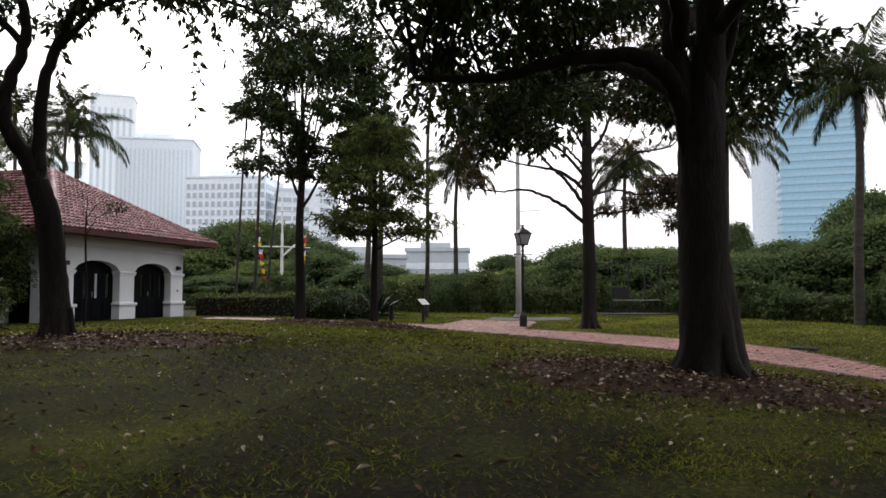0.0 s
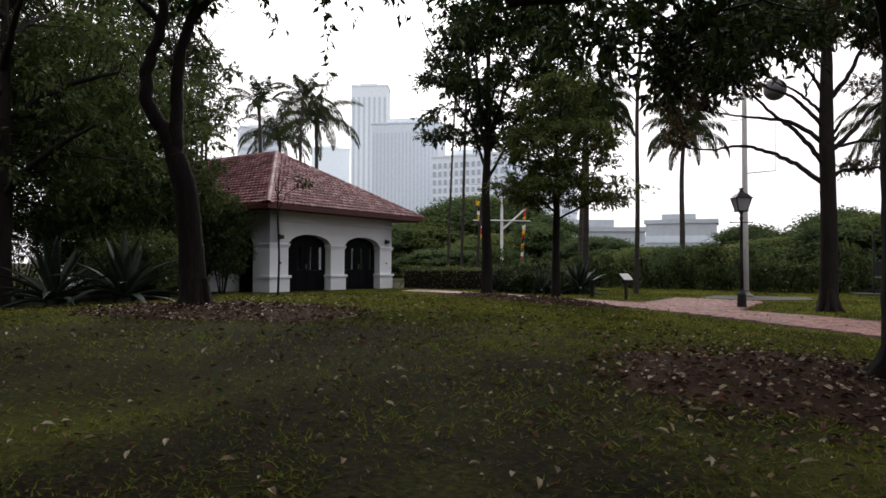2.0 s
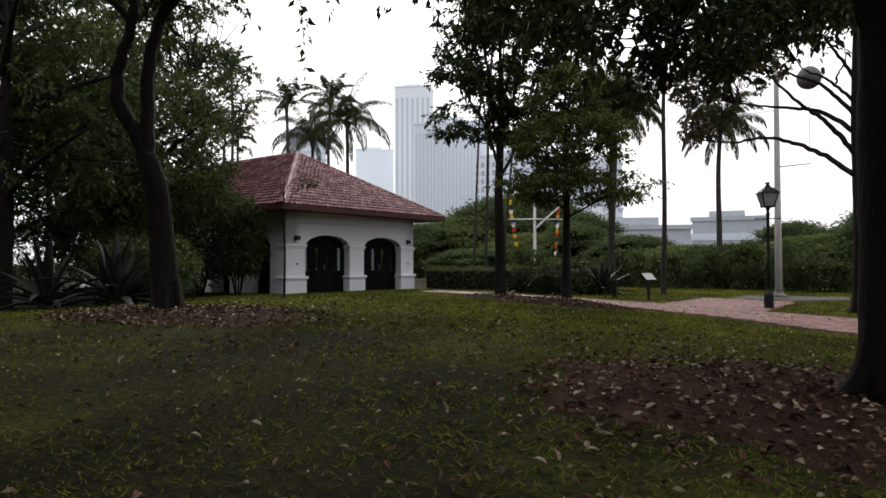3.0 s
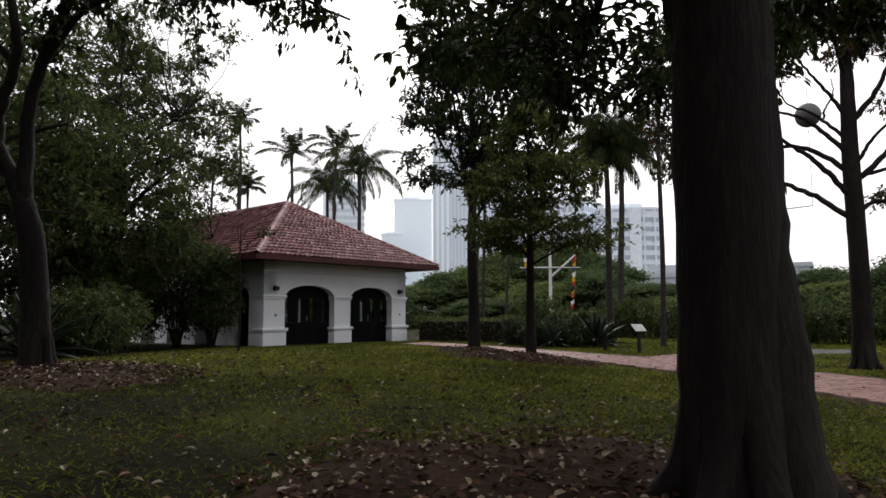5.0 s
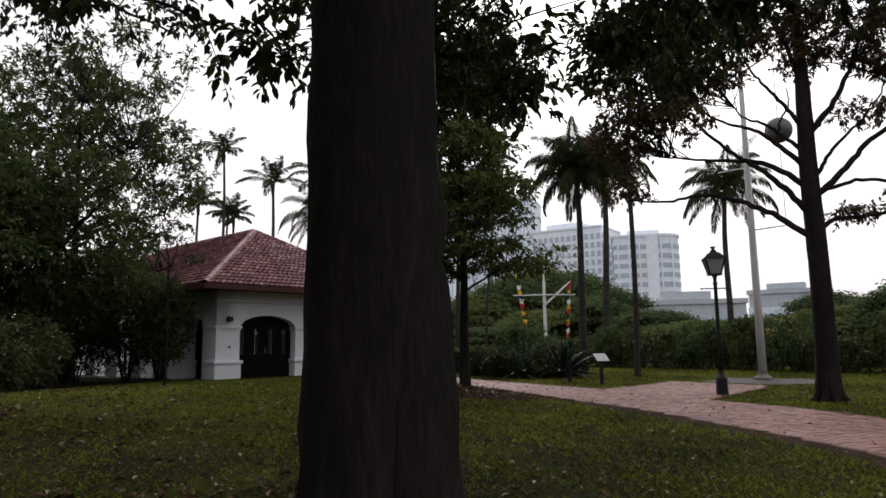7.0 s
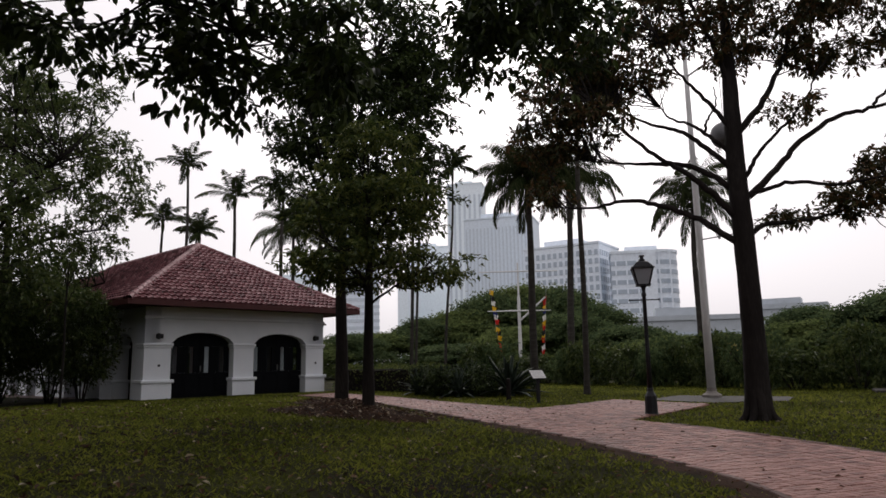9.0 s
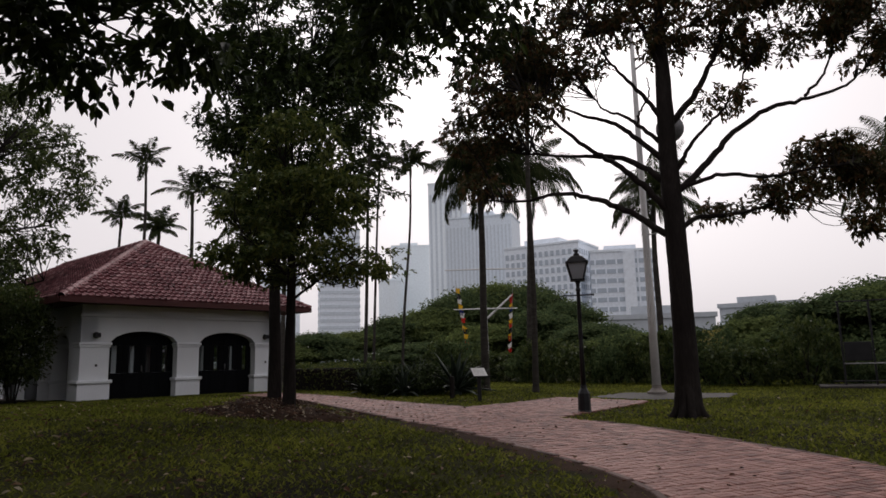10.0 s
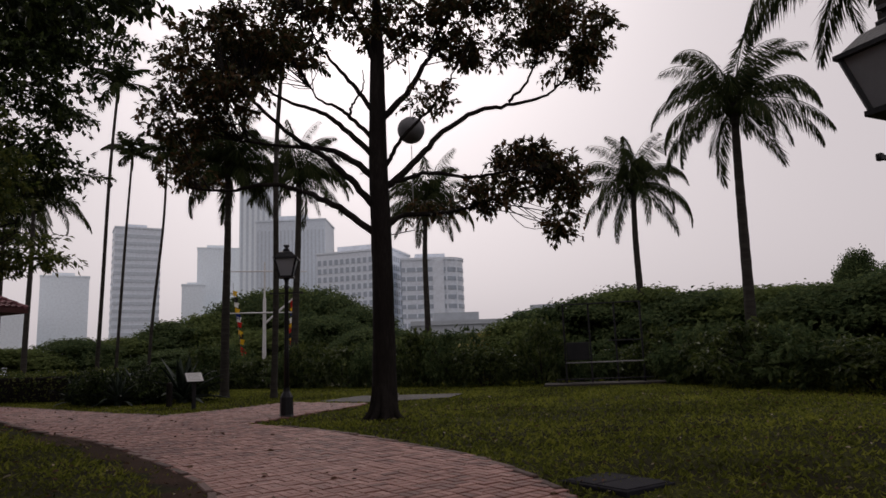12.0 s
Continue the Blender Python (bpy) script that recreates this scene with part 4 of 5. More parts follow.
def palm(x, y, top, seed, kind="coconut", lean=(0, 0), base=None, r=0.13, name="palm_tree", label="", spread=1.0):
    rng = np.random.default_rng(seed)
    z0 = gh(x, y) if base is None else base
    h = top - z0
    label = label or ("coconut palm with a slim grey trunk and arching fronds" if kind == "coconut" else "slender areca palm with a thin ringed trunk")
    root = thing(name, (x, y, z0), label, "palm", "palms")
    g = Geo()
    lx, ly = lean
    pts = bend([(-lx, -ly, -0.1), (-lx * 0.75, -ly * 0.75, h * 0.3), (-lx * 0.3 + 0.012 * h * math.sin(seed * 2.3), -ly * 0.3, h * 0.7), (0, 0, h)], 10)
    rad = np.linspace(r * 1.25, r * 0.75, len(pts)) * (1 + 0.05 * (np.arange(len(pts)) % 2))
    rad[0] *= 1.4
    g.tube(pts, rad, 9)
    link("trunk", g.mesh("trunk", M_PALMBARK), root)
    n, L = (28, 3.1 * spread) if kind == "coconut" else (11, 1.75 * spread)
    for k in range(n):
        az = k * 137.5 + rng.uniform(-12, 12)
        if kind == "coconut":
            el = 80 - 106 * (k / n) + rng.uniform(-9, 9)
            arch = 1.35 + 0.65 * math.sin(math.pi * min(1.0, k / n * 1.2)) + rng.uniform(-0.25, 0.25)
            rib, V, F = frond(rng, L * rng.uniform(0.85, 1.1), 0.22, arch, 112, 0.84, 0.03, 1.15, el)
        else:
            el = 80 - 98 * (k / n) + rng.uniform(-9, 9)
            rib, V, F = frond(rng, L * rng.uniform(0.85, 1.1), 0.3, 1.2 + rng.uniform(-0.25, 0.25), 44, 0.55, 0.06, 0.5, el)
        roll = rng.uniform(-22, 22)
        m = np.array(pose(0, 0, h, 0, 0, az) @ pose(0.04, 0, 0, 0, -el, 0) @ pose(0, 0, 0, roll, 0, 0))
        gg = Geo()
        gg.tube(rib, np.linspace(0.03, 0.006, len(rib)), 4)
        v0, f0 = np.vstack(gg.V), np.vstack(gg.F)
        W = np.vstack([v0, V]) @ m[:3, :3].T + m[:3, 3]
        link("frond", fastmesh("frond", W, np.vstack([f0, F + len(v0)]), M_FROND), root)
    gg = Geo()
    if kind == "coconut":
        for k in range(8):
            a = k * 0.8
            nut = Geo()
            nut.tube([(math.cos(a) * 0.2, math.sin(a) * 0.2, h - 0.42), (math.cos(a) * 0.22, math.sin(a) * 0.22, h - 0.3), (math.cos(a) * 0.2, math.sin(a) * 0.2, h - 0.16)], [0.05, 0.12, 0.05], 7)
            link("coconut", nut.mesh("coconut", M_FROND), root)
    else:
        gg.tube([(0, 0, h - 0.75), (0, 0, h - 0.4), (0, 0, h + 0.1)], [r * 0.9, r * 1.25, r * 0.7], 8)
        link("crownshaft", gg.mesh("crownshaft", M_FROND), root)
    return root


for k, (x, y, top, kd, lean, r, sp) in enumerate([
    (10.9, 45.5, 9.6, "coconut", (0.1, 0), 0.15, 1.15), (14.2, 36.5, 9.9, "coconut", (0.25, 0), 0.16, 1.1), (15.3, 26.4, 9.6, "coconut", (0.2, 0), 0.15, 1.1),
    (-0.2, 48.0, 10.3, "coconut", (0.2, 0), 0.15, 1.1), (-3.83, 33.9, 9.0, "coconut", (0, 0), 0.13, 0.85), (-5.6, 43.2, 11.2, "coconut", (0.3, 0), 0.16, 1.1),
    (-1.2, 33.15, 12.4, "areca", (0.3, 0), 0.09, 1.0), (-10.3, 39.0, 11.7, "areca", (0.7, 0), 0.062, 0.85), (-12.4, 39.2, 11.9, "areca", (0.5, 0), 0.062, 0.9), (-10.1, 35.4, 13.6, "areca", (0.5, 0), 0.07, 1.0),
    (-30.5, 38.3, 15.0, "areca", (0, 0), 0.1, 1.1), (-33.7, 38.9, 11.8, "areca", (0, 0), 0.1, 1.1), (-32.2, 40.8, 11.0, "areca", (0, 0), 0.1, 1.0), (-25.4, 37.9, 12.1, "areca", (0, 0), 0.11, 1.3),
    (-24.0, 40.7, 12.9, "areca", (0, 0), 0.11, 1.3), (-28.4, 49.1, 13.5, "coconut", (0, 0), 0.16, 1.4), (-34.0, 52.0, 13.0, "coconut", (0, 0), 0.16, 1.4), (-36.5, 44.0, 12.2, "areca", (0, 0), 0.1, 1.2)]):
    palm(x, y, top, 100 + k, kd, lean, None, r, spread=sp)


# ---- lamps ----
def street_lamp(x, y, z, rot):
    root = thing("street_lamp", (x, y, z), "black iron post lamp with a four-sided glass lantern", "street lamp", "post lamps", rot=rot)
    b = bmesh.new()
    lathe(b, [(0.17, -0.1), (0.17, 0.08), (0.15, 0.12), (0.14, 0.5), (0.11, 0.56), (0.075, 0.62), (0.07, 0.7)], 8)
    part("base", b, M_DARK, root)
    b = bmesh.new()
    lathe(b, [(0.06, 0.68), (0.052, 1.6), (0.045, 2.9), (0.06, 2.92), (0.06, 2.96), (0.04, 3.0), (0.05, 3.1), (0.09, 3.16)], 12)
    part("post", b, M_DARK, root, smooth=True)
    b = bmesh.new()
    for s in (-1, 1):
        box(b, min(s * 0.04, s * 0.34), max(s * 0.04, s * 0.34), -0.014, 0.014, 2.8, 2.828)
        box(b, s * 0.35 - 0.02, s * 0.35 + 0.02, -0.02, 0.02, 2.79, 2.838, 0.006)
    part("ladder_bar", b, M_DARK, root)
    lo, hi, w0, w1 = 3.2, 3.58, 0.14, 0.235
    for k in range(4):
        b = bmesh.new()
        m = Matrix.Rotation(k * math.pi / 2, 4, "Z")
        q = [b.verts.new(m @ Vector(p)) for p in ((-w0 + 0.01, -w0, lo), (w0 - 0.01, -w0, lo), (w1 - 0.01, -w1, hi), (-w1 + 0.01, -w1, hi))]
        q2 = [b.verts.new(v.co + m.to_3x3() @ Vector((0, 0.008, 0))) for v in q]
        b.faces.new(q)
        b.faces.new(q2[::-1])
        for i in range(4):
            b.faces.new((q[i], q2[i], q2[(i + 1) % 4], q[(i + 1) % 4]))
        part("lantern_pane", b, M_FROST, root, "pale frosted glass pane")
    b = bmesh.new()
    for sx in (-1, 1):
        for sy in (-1, 1):
            g = [(sx * w0, sy * w0, lo), (sx * w1, sy * w1, hi)]
            for a, c in (g,):
                p, q = Vector(a), Vector(c)
                mm = Matrix.Translation((p + q) / 2) @ (q - p).to_track_quat("Z", "Y").to_matrix().to_4x4()
                box(b, -0.016, 0.016, -0.016, 0.016, -(q - p).length / 2, (q - p).length / 2, 0, mm)
    box(b, -w0 - 0.03, w0 + 0.03, -w0 - 0.03, w0 + 0.03, lo - 0.04, lo - 0.002)
    box(b, -w1 - 0.035, w1 + 0.035, -w1 - 0.035, w1 + 0.035, hi + 0.002, hi + 0.035)
    part("lantern_frame", b, M_DARK, root)
    b = bmesh.new()
    lathe(b, [(0.345, hi + 0.036), (0.33, hi + 0.05), (0.2, hi + 0.16), (0.1, hi + 0.2), (0.1, hi + 0.23), (0.06, hi + 0.25), (0.05, hi + 0.3), (0.09, hi + 0.31), (0.08, hi + 0.34), (0.02, hi + 0.35)], 4)
    for v in b.verts:
        v.co = Matrix.Rotation(math.pi / 4, 4, "Z") @ v.co
    part("lantern_roof", b, M_DARK, root)
    return root


street_lamp(2.6, 26.22, 0.335, 20)
street_lamp(11.86, 17.12, gh(11.86, 17.12) - 0.02, 40)


# ---- flagpole with the time ball ----
def flagpole():
    x, y = 2.87, 32.32
    z = gh(x, y)
    root = thing("flagpole", (x, y, z), "tall white steel flagpole with short spars on a concrete foot", "flagpole")
    b = bmesh.new()
    lathe(b, [(0.3, -0.1), (0.3, 0.08), (0.26, 0.1), (0.2, 0.14), (0.15, 0.2), (0.14, 0.3)], 16)
    part("foot", b, M_CONC, root)
    b = bmesh.new()
    lathe(b, [(0.135, 0.25), (0.12, 3.0), (0.1, 7.0), (0.075, 11.0), (0.06, 13.0)], 16)
    part("pole", b, M_WHITEMET, root, smooth=True)
    R, D = lateral(-24)
    for nm, zz, s0, s1, r, up in (("spar", 10.6, 0.05, 1.75, 0.035, 0.45), ("spar", 5.0, 0.05, 1.2, 0.022, 0.0), ("spar", 7.2, 0.0, -1.1, 0.02, 0.05)):
        g = Geo()
        g.tube([R * s0 + np.array([0, 0, zz]), R * (s0 + s1) / 2 + np.array([0, 0, zz + up * 0.5]), R * s1 + np.array([0, 0, zz + up])], [r, r, r * 0.8], 7)
        link(nm, g.mesh(nm, M_WHITEMET if s1 < 0 else M_STEEL), root)
    g = Geo()
    p = R * 1.2
    g.tube([p + np.array([0, 0, 10.9]), p + np.array([0, 0, 9.0]), p + np.array([0, 0, 8.65])], [0.012] * 3, 5)
    g.tube([p + np.array([0, 0, 7.7]), p + np.array([0, 0, 6.0]), p + np.array([0, 0, 5.0])], [0.012] * 3, 5)
    link("cable", g.mesh("cable", M_STEEL), root)
    b = bmesh.new()
    bmesh.ops.create_uvsphere(b, u_segments=28, v_segments=16, radius=0.43)
    for v in b.verts:
        k = 1.0 - 0.02 * (round(math.atan2(v.co.y, v.co.x) / (2 * math.pi / 14)) % 2)
        v.co = v.co * k + Vector((p[0], p[1], 8.2))
    part("time_ball", b, M_BALL, root, "large dull grey ball hung from a spar", smooth=True)


flagpole()


# ---- signal mast with bunting ----
def signal_mast():
    x, y = -15.0, 56.5
    z = gh(x, y)
    root = thing("signal_mast", (x, y, z), "white signal mast with crossed yards", "mast")
    R, D = lateral(30)
    b = bmesh.new()
    lathe(b, [(0.18, -0.1), (0.16, 0.1), (0.12, 4.0), (0.11, 6.0), (0.07, 6.2), (0.06, 8.6), (0.04, 8.7)], 12)
    part("pole", b, M_WHITEMET, root, smooth=True)
    for zz, L, tl, nm in ((5.0, 2.4, 0.0, "yard"), (8.0, 3.0, 0.0, "yard")):
        g = Geo()
        g.tube([-R * L + np.array([0, 0, zz]), np.array([0, 0, zz]) + D * -0.15, R * L + np.array([0, 0, zz])], [0.035, 0.055, 0.035], 8)
        link(nm, g.mesh(nm, M_WHITEMET), root)
    g = Geo()
    g.tube([np.array([0.0, 0, 4.2]), R * 1.0 + np.array([0, 0, 5.1]), R * 2.0 + np.array([0, 0, 6.0])], [0.08, 0.08, 0.06], 8)
    link("gaff", g.mesh("gaff", M_WHITEMET), root)
    cols = [plain("flag_red", (0.5, 0.03, 0.02)), plain("flag_yellow", (0.65, 0.45, 0.03)), plain("flag_white", (0.7, 0.7, 0.68)), plain("flag_blue", (0.03, 0.05, 0.2)), plain("flag_black", (0.02, 0.02, 0.02))]
    rr = random.Random(3)
    for s0, s1, z0, z1 in ((-2.2, -1.5, 6.6, 2.0), (2.1, 1.8, 6.2, 1.8)):
        line = thing("signal_flags", (x, y, z), "string of small coloured signal flags hung from a mast", "flags", "signal flags")
        g = Geo()
        g.tube([R * s0 + np.array([0, 0, z0 + 0.6]), R * (s0 + s1) / 2 + np.array([0, 0, (z0 + z1) / 2]), R * s1 + np.array([0, 0, z1])], [0.012] * 3, 4)
        link("line", g.mesh("line", M_STEEL), line)
        n = 12
        for k in range(n):
            t = k / n
            c = R * (s0 + (s1 - s0) * t) + np.array([0, 0, z0 + (z1 - z0) * t])
            bm = bmesh.new()
            wv = rr.uniform(-0.1, 0.1)
            grid = [[bm.verts.new(Vector(c + R * (0.34 * i / 3 * (0.8 if j else 1)) * (1 if s0 < 0 else -0.8) + D * (0.06 * math.sin(i * 1.7 + k)) + np.array([0, 0, -0.36 * j / 2 - (0.16 + wv) * i / 3 - wv]))) for i in range(4)] for j in range(3)]
            for j in range(2):
                for i in range(3):
                    bm.faces.new((grid[j][i], grid[j][i + 1], grid[j + 1][i + 1], grid[j + 1][i]))
            bmesh.ops.solidify(bm, geom=bm.faces[:], thickness=0.006)
            part("flag", bm, cols[(1, 4, 2, 1, 3, 2, 0, 1, 4, 1, 0, 0)[k] if s0 < 0 else (0, 0, 1, 3, 2, 1, 0, 4, 1, 0, 2, 0)[k]], line)


signal_mast()


# ---- sign, post, bench, hedge, agaves ----
def info_sign():
    x, y = -1.33, 28.5
    z = gh(x, y)
    root = thing("information_sign", (x, y, z), "low slanted information sign on a dark post beside the path", "sign", rot=48)
    part("post", box(bmesh.new(), -0.05, 0.05, -0.04, 0.04, -0.1, 0.82, 0.008), M_DARK, root)
    m = pose(0, 0, 0.85, 38, 0, 0)
    part("panel", box(bmesh.new(), -0.23, 0.23, -0.2, 0.2, -0.015, 0.015, 0.006, m), M_DARK, root)
    part("face", box(bmesh.new(), -0.21, 0.21, -0.18, 0.18, 0.0155, 0.02, 0, m), M_SIGN, root, "pale printed panel")
    bm = bmesh.new()
    for k in range(5):
        box(bm, -0.17, 0.17 - 0.03 * (k % 2), 0.12 - 0.06 * k, 0.135 - 0.06 * k, 0.0205, 0.0215, 0, m)
    part("text_bars", bm, M_STEEL, root)


info_sign()
stub = thing("bollard", (-2.75, 29.4, gh(-2.75, 29.4)), "short dark timber bollard in the grass", "bollard")
part("body", lathe(bmesh.new(), [(0.08, -0.1), (0.08, 0.62), (0.07, 0.68), (0.03, 0.7)], 10), M_BARK, stub)


def equipment_stand():
    x, y = 9.2, 36.0
    z = gh(x, y)
    root = thing("lookout_stand", (x, y, z), "dark metal stand of posts and rails on a low platform", "stand", rot=4)
    part("platform", box(bmesh.new(), -2.0, 2.0, -0.8, 0.8, -0.1, 0.1, 0.02), M_PAD, root)
    for px in (-1.25, -0.4, 0.45, 1.3):
        part("post", box(bmesh.new(), px - 0.03, px + 0.03, -0.03, 0.03, 0.1, 2.75), M_DARK, root)
    for zz, a, b in ((0.75, -1.25, 1.3), (1.45, 0.2, 1.3), (2.72, -1.3, 1.35), (0.2, -1.6, 1.6)):
        part("rail", box(bmesh.new(), a, b, -0.04, 0.04, zz, zz + 0.04, 0.008), M_STEEL if zz == 0.75 else M_DARK, root)
    part("seat_panel", box(bmesh.new(), -1.2, -0.45, -0.05, 0.02, 0.85, 1.45, 0.01), M_DARK, root)


equipment_stand()


def hedge(pts, w, h, seed):
    rng = np.random.default_rng(seed)
    (x0, y0), (x1, y1) = pts
    L = math.hypot(x1 - x0, y1 - y0)
    root = thing("hedge", (x0, y0, gh(x0, y0)), "clipped dark green hedge beside the house", "hedge", rot=math.degrees(math.atan2(y1 - y0, x1 - x0)))
    part("core", box(bmesh.new(), 0.15, L - 0.15, -w / 2 + 0.15, w / 2 - 0.15, -0.1, h - 0.15, 0.05), M_BARK, root)
    n = int(L * 300)
    pos = np.stack([rng.uniform(0, L, n * 3), rng.uniform(-w / 2, w / 2, n * 3), rng.uniform(0, h, n * 3)], -1)
    near = (np.abs(np.abs(pos[:, 1]) - w / 2) < 0.16) | (np.abs(pos[:, 2] - h) < 0.16)
    pos = pos[near]
    pos[:, 2] += 0.06 * np.sin(pos[:, 0] * 3) + 0.04 * np.sin(pos[:, 0] * 7.3)
    l = rng.uniform(0.06, 0.14, len(pos))
    V, F = leaves(pos, unit(rng, len(pos)) + np.array([0, 0, 0.4]), unit(rng, len(pos)) + np.array([0, 0, 0.8]), l, l * 0.5)
    link("foliage", fastmesh("foliage", V, F, M_LEAF_LIGHT), root)


hedge([(-12.6, 33.0), (-7.2, 32.6)], 1.3, 1.05, 81)


def agave(x, y, size, seed, name="agave"):
    rng = np.random.default_rng(seed)
    root = thing(name, (x, y, gh(x, y)), "large grey-green agave with stiff curving leaves", "agave", "agaves")
    g = Geo()
    g.tube([(0, 0, -0.1), (0, 0, 0.1), (0, 0, 0.2)], [size * 0.14, size * 0.13, size * 0.08], 8)
    link("heart", g.mesh("heart", M_AGAVE), root)
    for k in range(30):
        az = k * 137.5
        el = 82 - 76 * (k / 30) + rng.uniform(-6, 6)
        L = size * rng.uniform(0.8, 1.1)
        t = np.linspace(0, 1, 8)
        w = 0.075 * size * np.interp(t, [0, 0.15, 0.5, 0.85, 1], [0.9, 0.75, 1.0, 0.45, 0.02])
        bendd = (0.35 if k > 10 else 0.1) * rng.uniform(0.5, 1.6)
        x_, z_ = L * t, -bendd * L * t**2.4
        a = radians(el)
        X, Z = x_ * math.cos(a) - z_ * math.sin(a), x_ * math.sin(a) + z_ * math.cos(a)
        rows = []
        for i in range(8):
            for s, dz in ((-1, 0.35), (0, 0), (1, 0.35), (0, -0.22)):
                rows.append((X[i], s * w[i], Z[i] + dz * w[i] + 0.1))
        F = [(i * 4 + j, i * 4 + (j + 1) % 4, i * 4 + 4 + (j + 1) % 4, i * 4 + 4 + j) for i in range(7) for j in range(4)]
        V = np.array(rows)
        c, s = math.cos(radians(az)), math.sin(radians(az))
        V = np.stack([V[:, 0] * c - V[:, 1] * s, V[:, 0] * s + V[:, 1] * c, np.maximum(V[:, 2], 0.02)], -1)
        link("leaf", fastmesh("leaf", V, F, M_AGAVE, True), root)


for k, (x, y, s) in enumerate([(-3.6, 31.2, 1.45), (-4.9, 29.9, 0.95), (-5.9, 30.6, 1.0), (-6.4, 31.8, 1.1), (-4.3, 32.3, 1.1), (-5.2, 31.2, 1.15), (-6.9, 30.4, 0.9), (-9.9, 13.2, 1.5), (-11.0, 12.4, 1.4), (-10.8, 14.2, 1.2)]):
    agave(x, y, s, 200 + k)


for k, (x, y, r, h) in enumerate([(-4.5, 30.7, 0.8, 1.0), (-5.6, 30.0, 0.7, 0.9), (-6.6, 31.0, 0.9, 1.1), (-5.5, 32.0, 0.9, 1.2), (-3.9, 32.2, 0.7, 1.1)]):
    shrub(x, y, r, h, 90 + k, M_LEAF, "low dark green shrub among the agaves", 60, 0.11)

# ---- woods beyond the lawn ----
def wood_mesh(seed, r, h, mat, pads, leaf):
    """A spreading tree: rounded pads of fine leaves over a forked trunk, leafy to the ground."""
    rng = np.random.default_rng(seed)
    c, up = [], []
    for k in range(pads):
        q = math.sqrt((k + 0.5) / pads)
        a = k * 2.4 + rng.uniform(-0.4, 0.4)
        top = h * (0.97 - 0.42 * q**2.2 + rng.uniform(-0.06, 0.04))
        cx, cy, pr = math.cos(a) * r * q * 0.85, math.sin(a) * r * q * 0.85, r * rng.uniform(0.26, 0.4)
        d = unit(rng, 34)
        d[:, 2] = np.abs(d[:, 2]) * 0.95 - 0.25
        c.append(np.array([cx, cy, top - pr * 0.55]) + d * np.array([pr, pr, pr * 0.6]))
        up.append(d)
    low = in_ellipsoid(rng, (0, 0, h * 0.3), (r * 0.98, r * 0.98, h * 0.34), pads * 9, 0.8)
    low[:, 2] = np.maximum(low[:, 2], 0.25)
    c, up = np.vstack(c + [low]), np.vstack(up + [(low - np.array([0, 0, h * 0.3])) / r])
    per = 30
    pos = np.repeat(c, per, 0) + rng.normal(size=(len(c) * per, 3)) * np.array([0.36, 0.36, 0.2])
    n = np.repeat(up, per, 0) * 0.8 + np.array([0, 0, 0.6]) + unit(rng, len(pos)) * 0.6
    d = np.cross(n, unit(rng, len(pos)))
    l = leaf * rng.uniform(0.6, 1.3, len(pos))
    V, F = leaves(pos, d, n, l, l * 0.6, 0.2, False)
    g = Geo()
    g.tube([(0, 0, -0.2), (0.1, 0, h * 0.3), (0, 0.1, h * 0.8)], [0.22, 0.16, 0.05], 8)
    for k in range(9):
        a = k * 2.4
        z = h * (0.2 + 0.05 * k)
        g.tube(bend([(0, 0, z), (math.cos(a) * r * 0.4, math.sin(a) * r * 0.4, z + h * 0.12), (math.cos(a) * r * 0.8, math.sin(a) * r * 0.8, z + h * 0.16)], 4), np.linspace(0.1, 0.03, 9), 5)
    return g.mesh("trunk", M_BARK), fastmesh("crown", V, F, mat)


WOODS = [wood_mesh(301, 3.4, 6.0, M_BUSH, 17, 0.22), wood_mesh(302, 3.0, 6.0, M_WOOD, 16, 0.22), wood_mesh(303, 3.6, 6.0, M_WOOD, 18, 0.23), wood_mesh(304, 2.6, 6.0, M_YELLOW, 12, 0.2)]


def wood(x, y, h, kind, k, wide=1.0):
    root = thing("background_tree", (x, y, gh(x, y)), "rounded bushy tree in the green belt beyond the lawn", "tree", "green belt", rot=k * 47)
    root.scale = (wide, wide, h / 6.0)
    for nm, me in zip(("trunk", "crown"), WOODS[kind]):
        link(nm, me, root)


EYE = (9.95, 12.17)
BELT = [(-47, 60, 3.4, 0), (-43, 62, 4.0, 1), (-39.0, 70, 4.6, 0), (-35.8, 70, 5.8, 1), (-33, 72, 7.0, 0), (-30.3, 74, 9.2, 2), (-27.6, 76, 10.2, 0), (-25, 74, 9.7, 2), (-22.3, 70, 7.0, 1), (-20, 52, 3.8, 1),
        (-17, 44, 2.8, 0), (-13.5, 42, 2.7, 1), (-10, 38, 2.6, 3), (-7, 36, 3.2, 0), (-3, 34, 3.9, 1), (1.5, 35, 4.5, 0), (6, 33, 4.0, 2), (10.5, 32, 3.8, 0), (15, 30, 3.6, 2), (20, 29, 3.9, 2), (25.5, 28, 5.4, 2), (31, 27, 6.0, 0), (37, 27, 6.5, 2), (44, 27, 6.5, 0),
        (20.5, 46, 5.6, 2), (27, 40, 8.6, 2), (33, 38, 9.0, 0), (8, 46, 5.2, 0), (0, 47, 5.8, 2), (12.5, 50, 5.4, 0), (-7, 50, 4.6, 1), (-15, 58, 3.2, 0), (-35, 50, 2.6, 1), (-24.5, 58, 5.2, 1), (-29, 58, 4.4, 0), (52, 30, 7, 2), (62, 30, 7, 0), (-52, 62, 5, 0), (-56, 58, 5.5, 2), (-60, 55, 6, 0)]
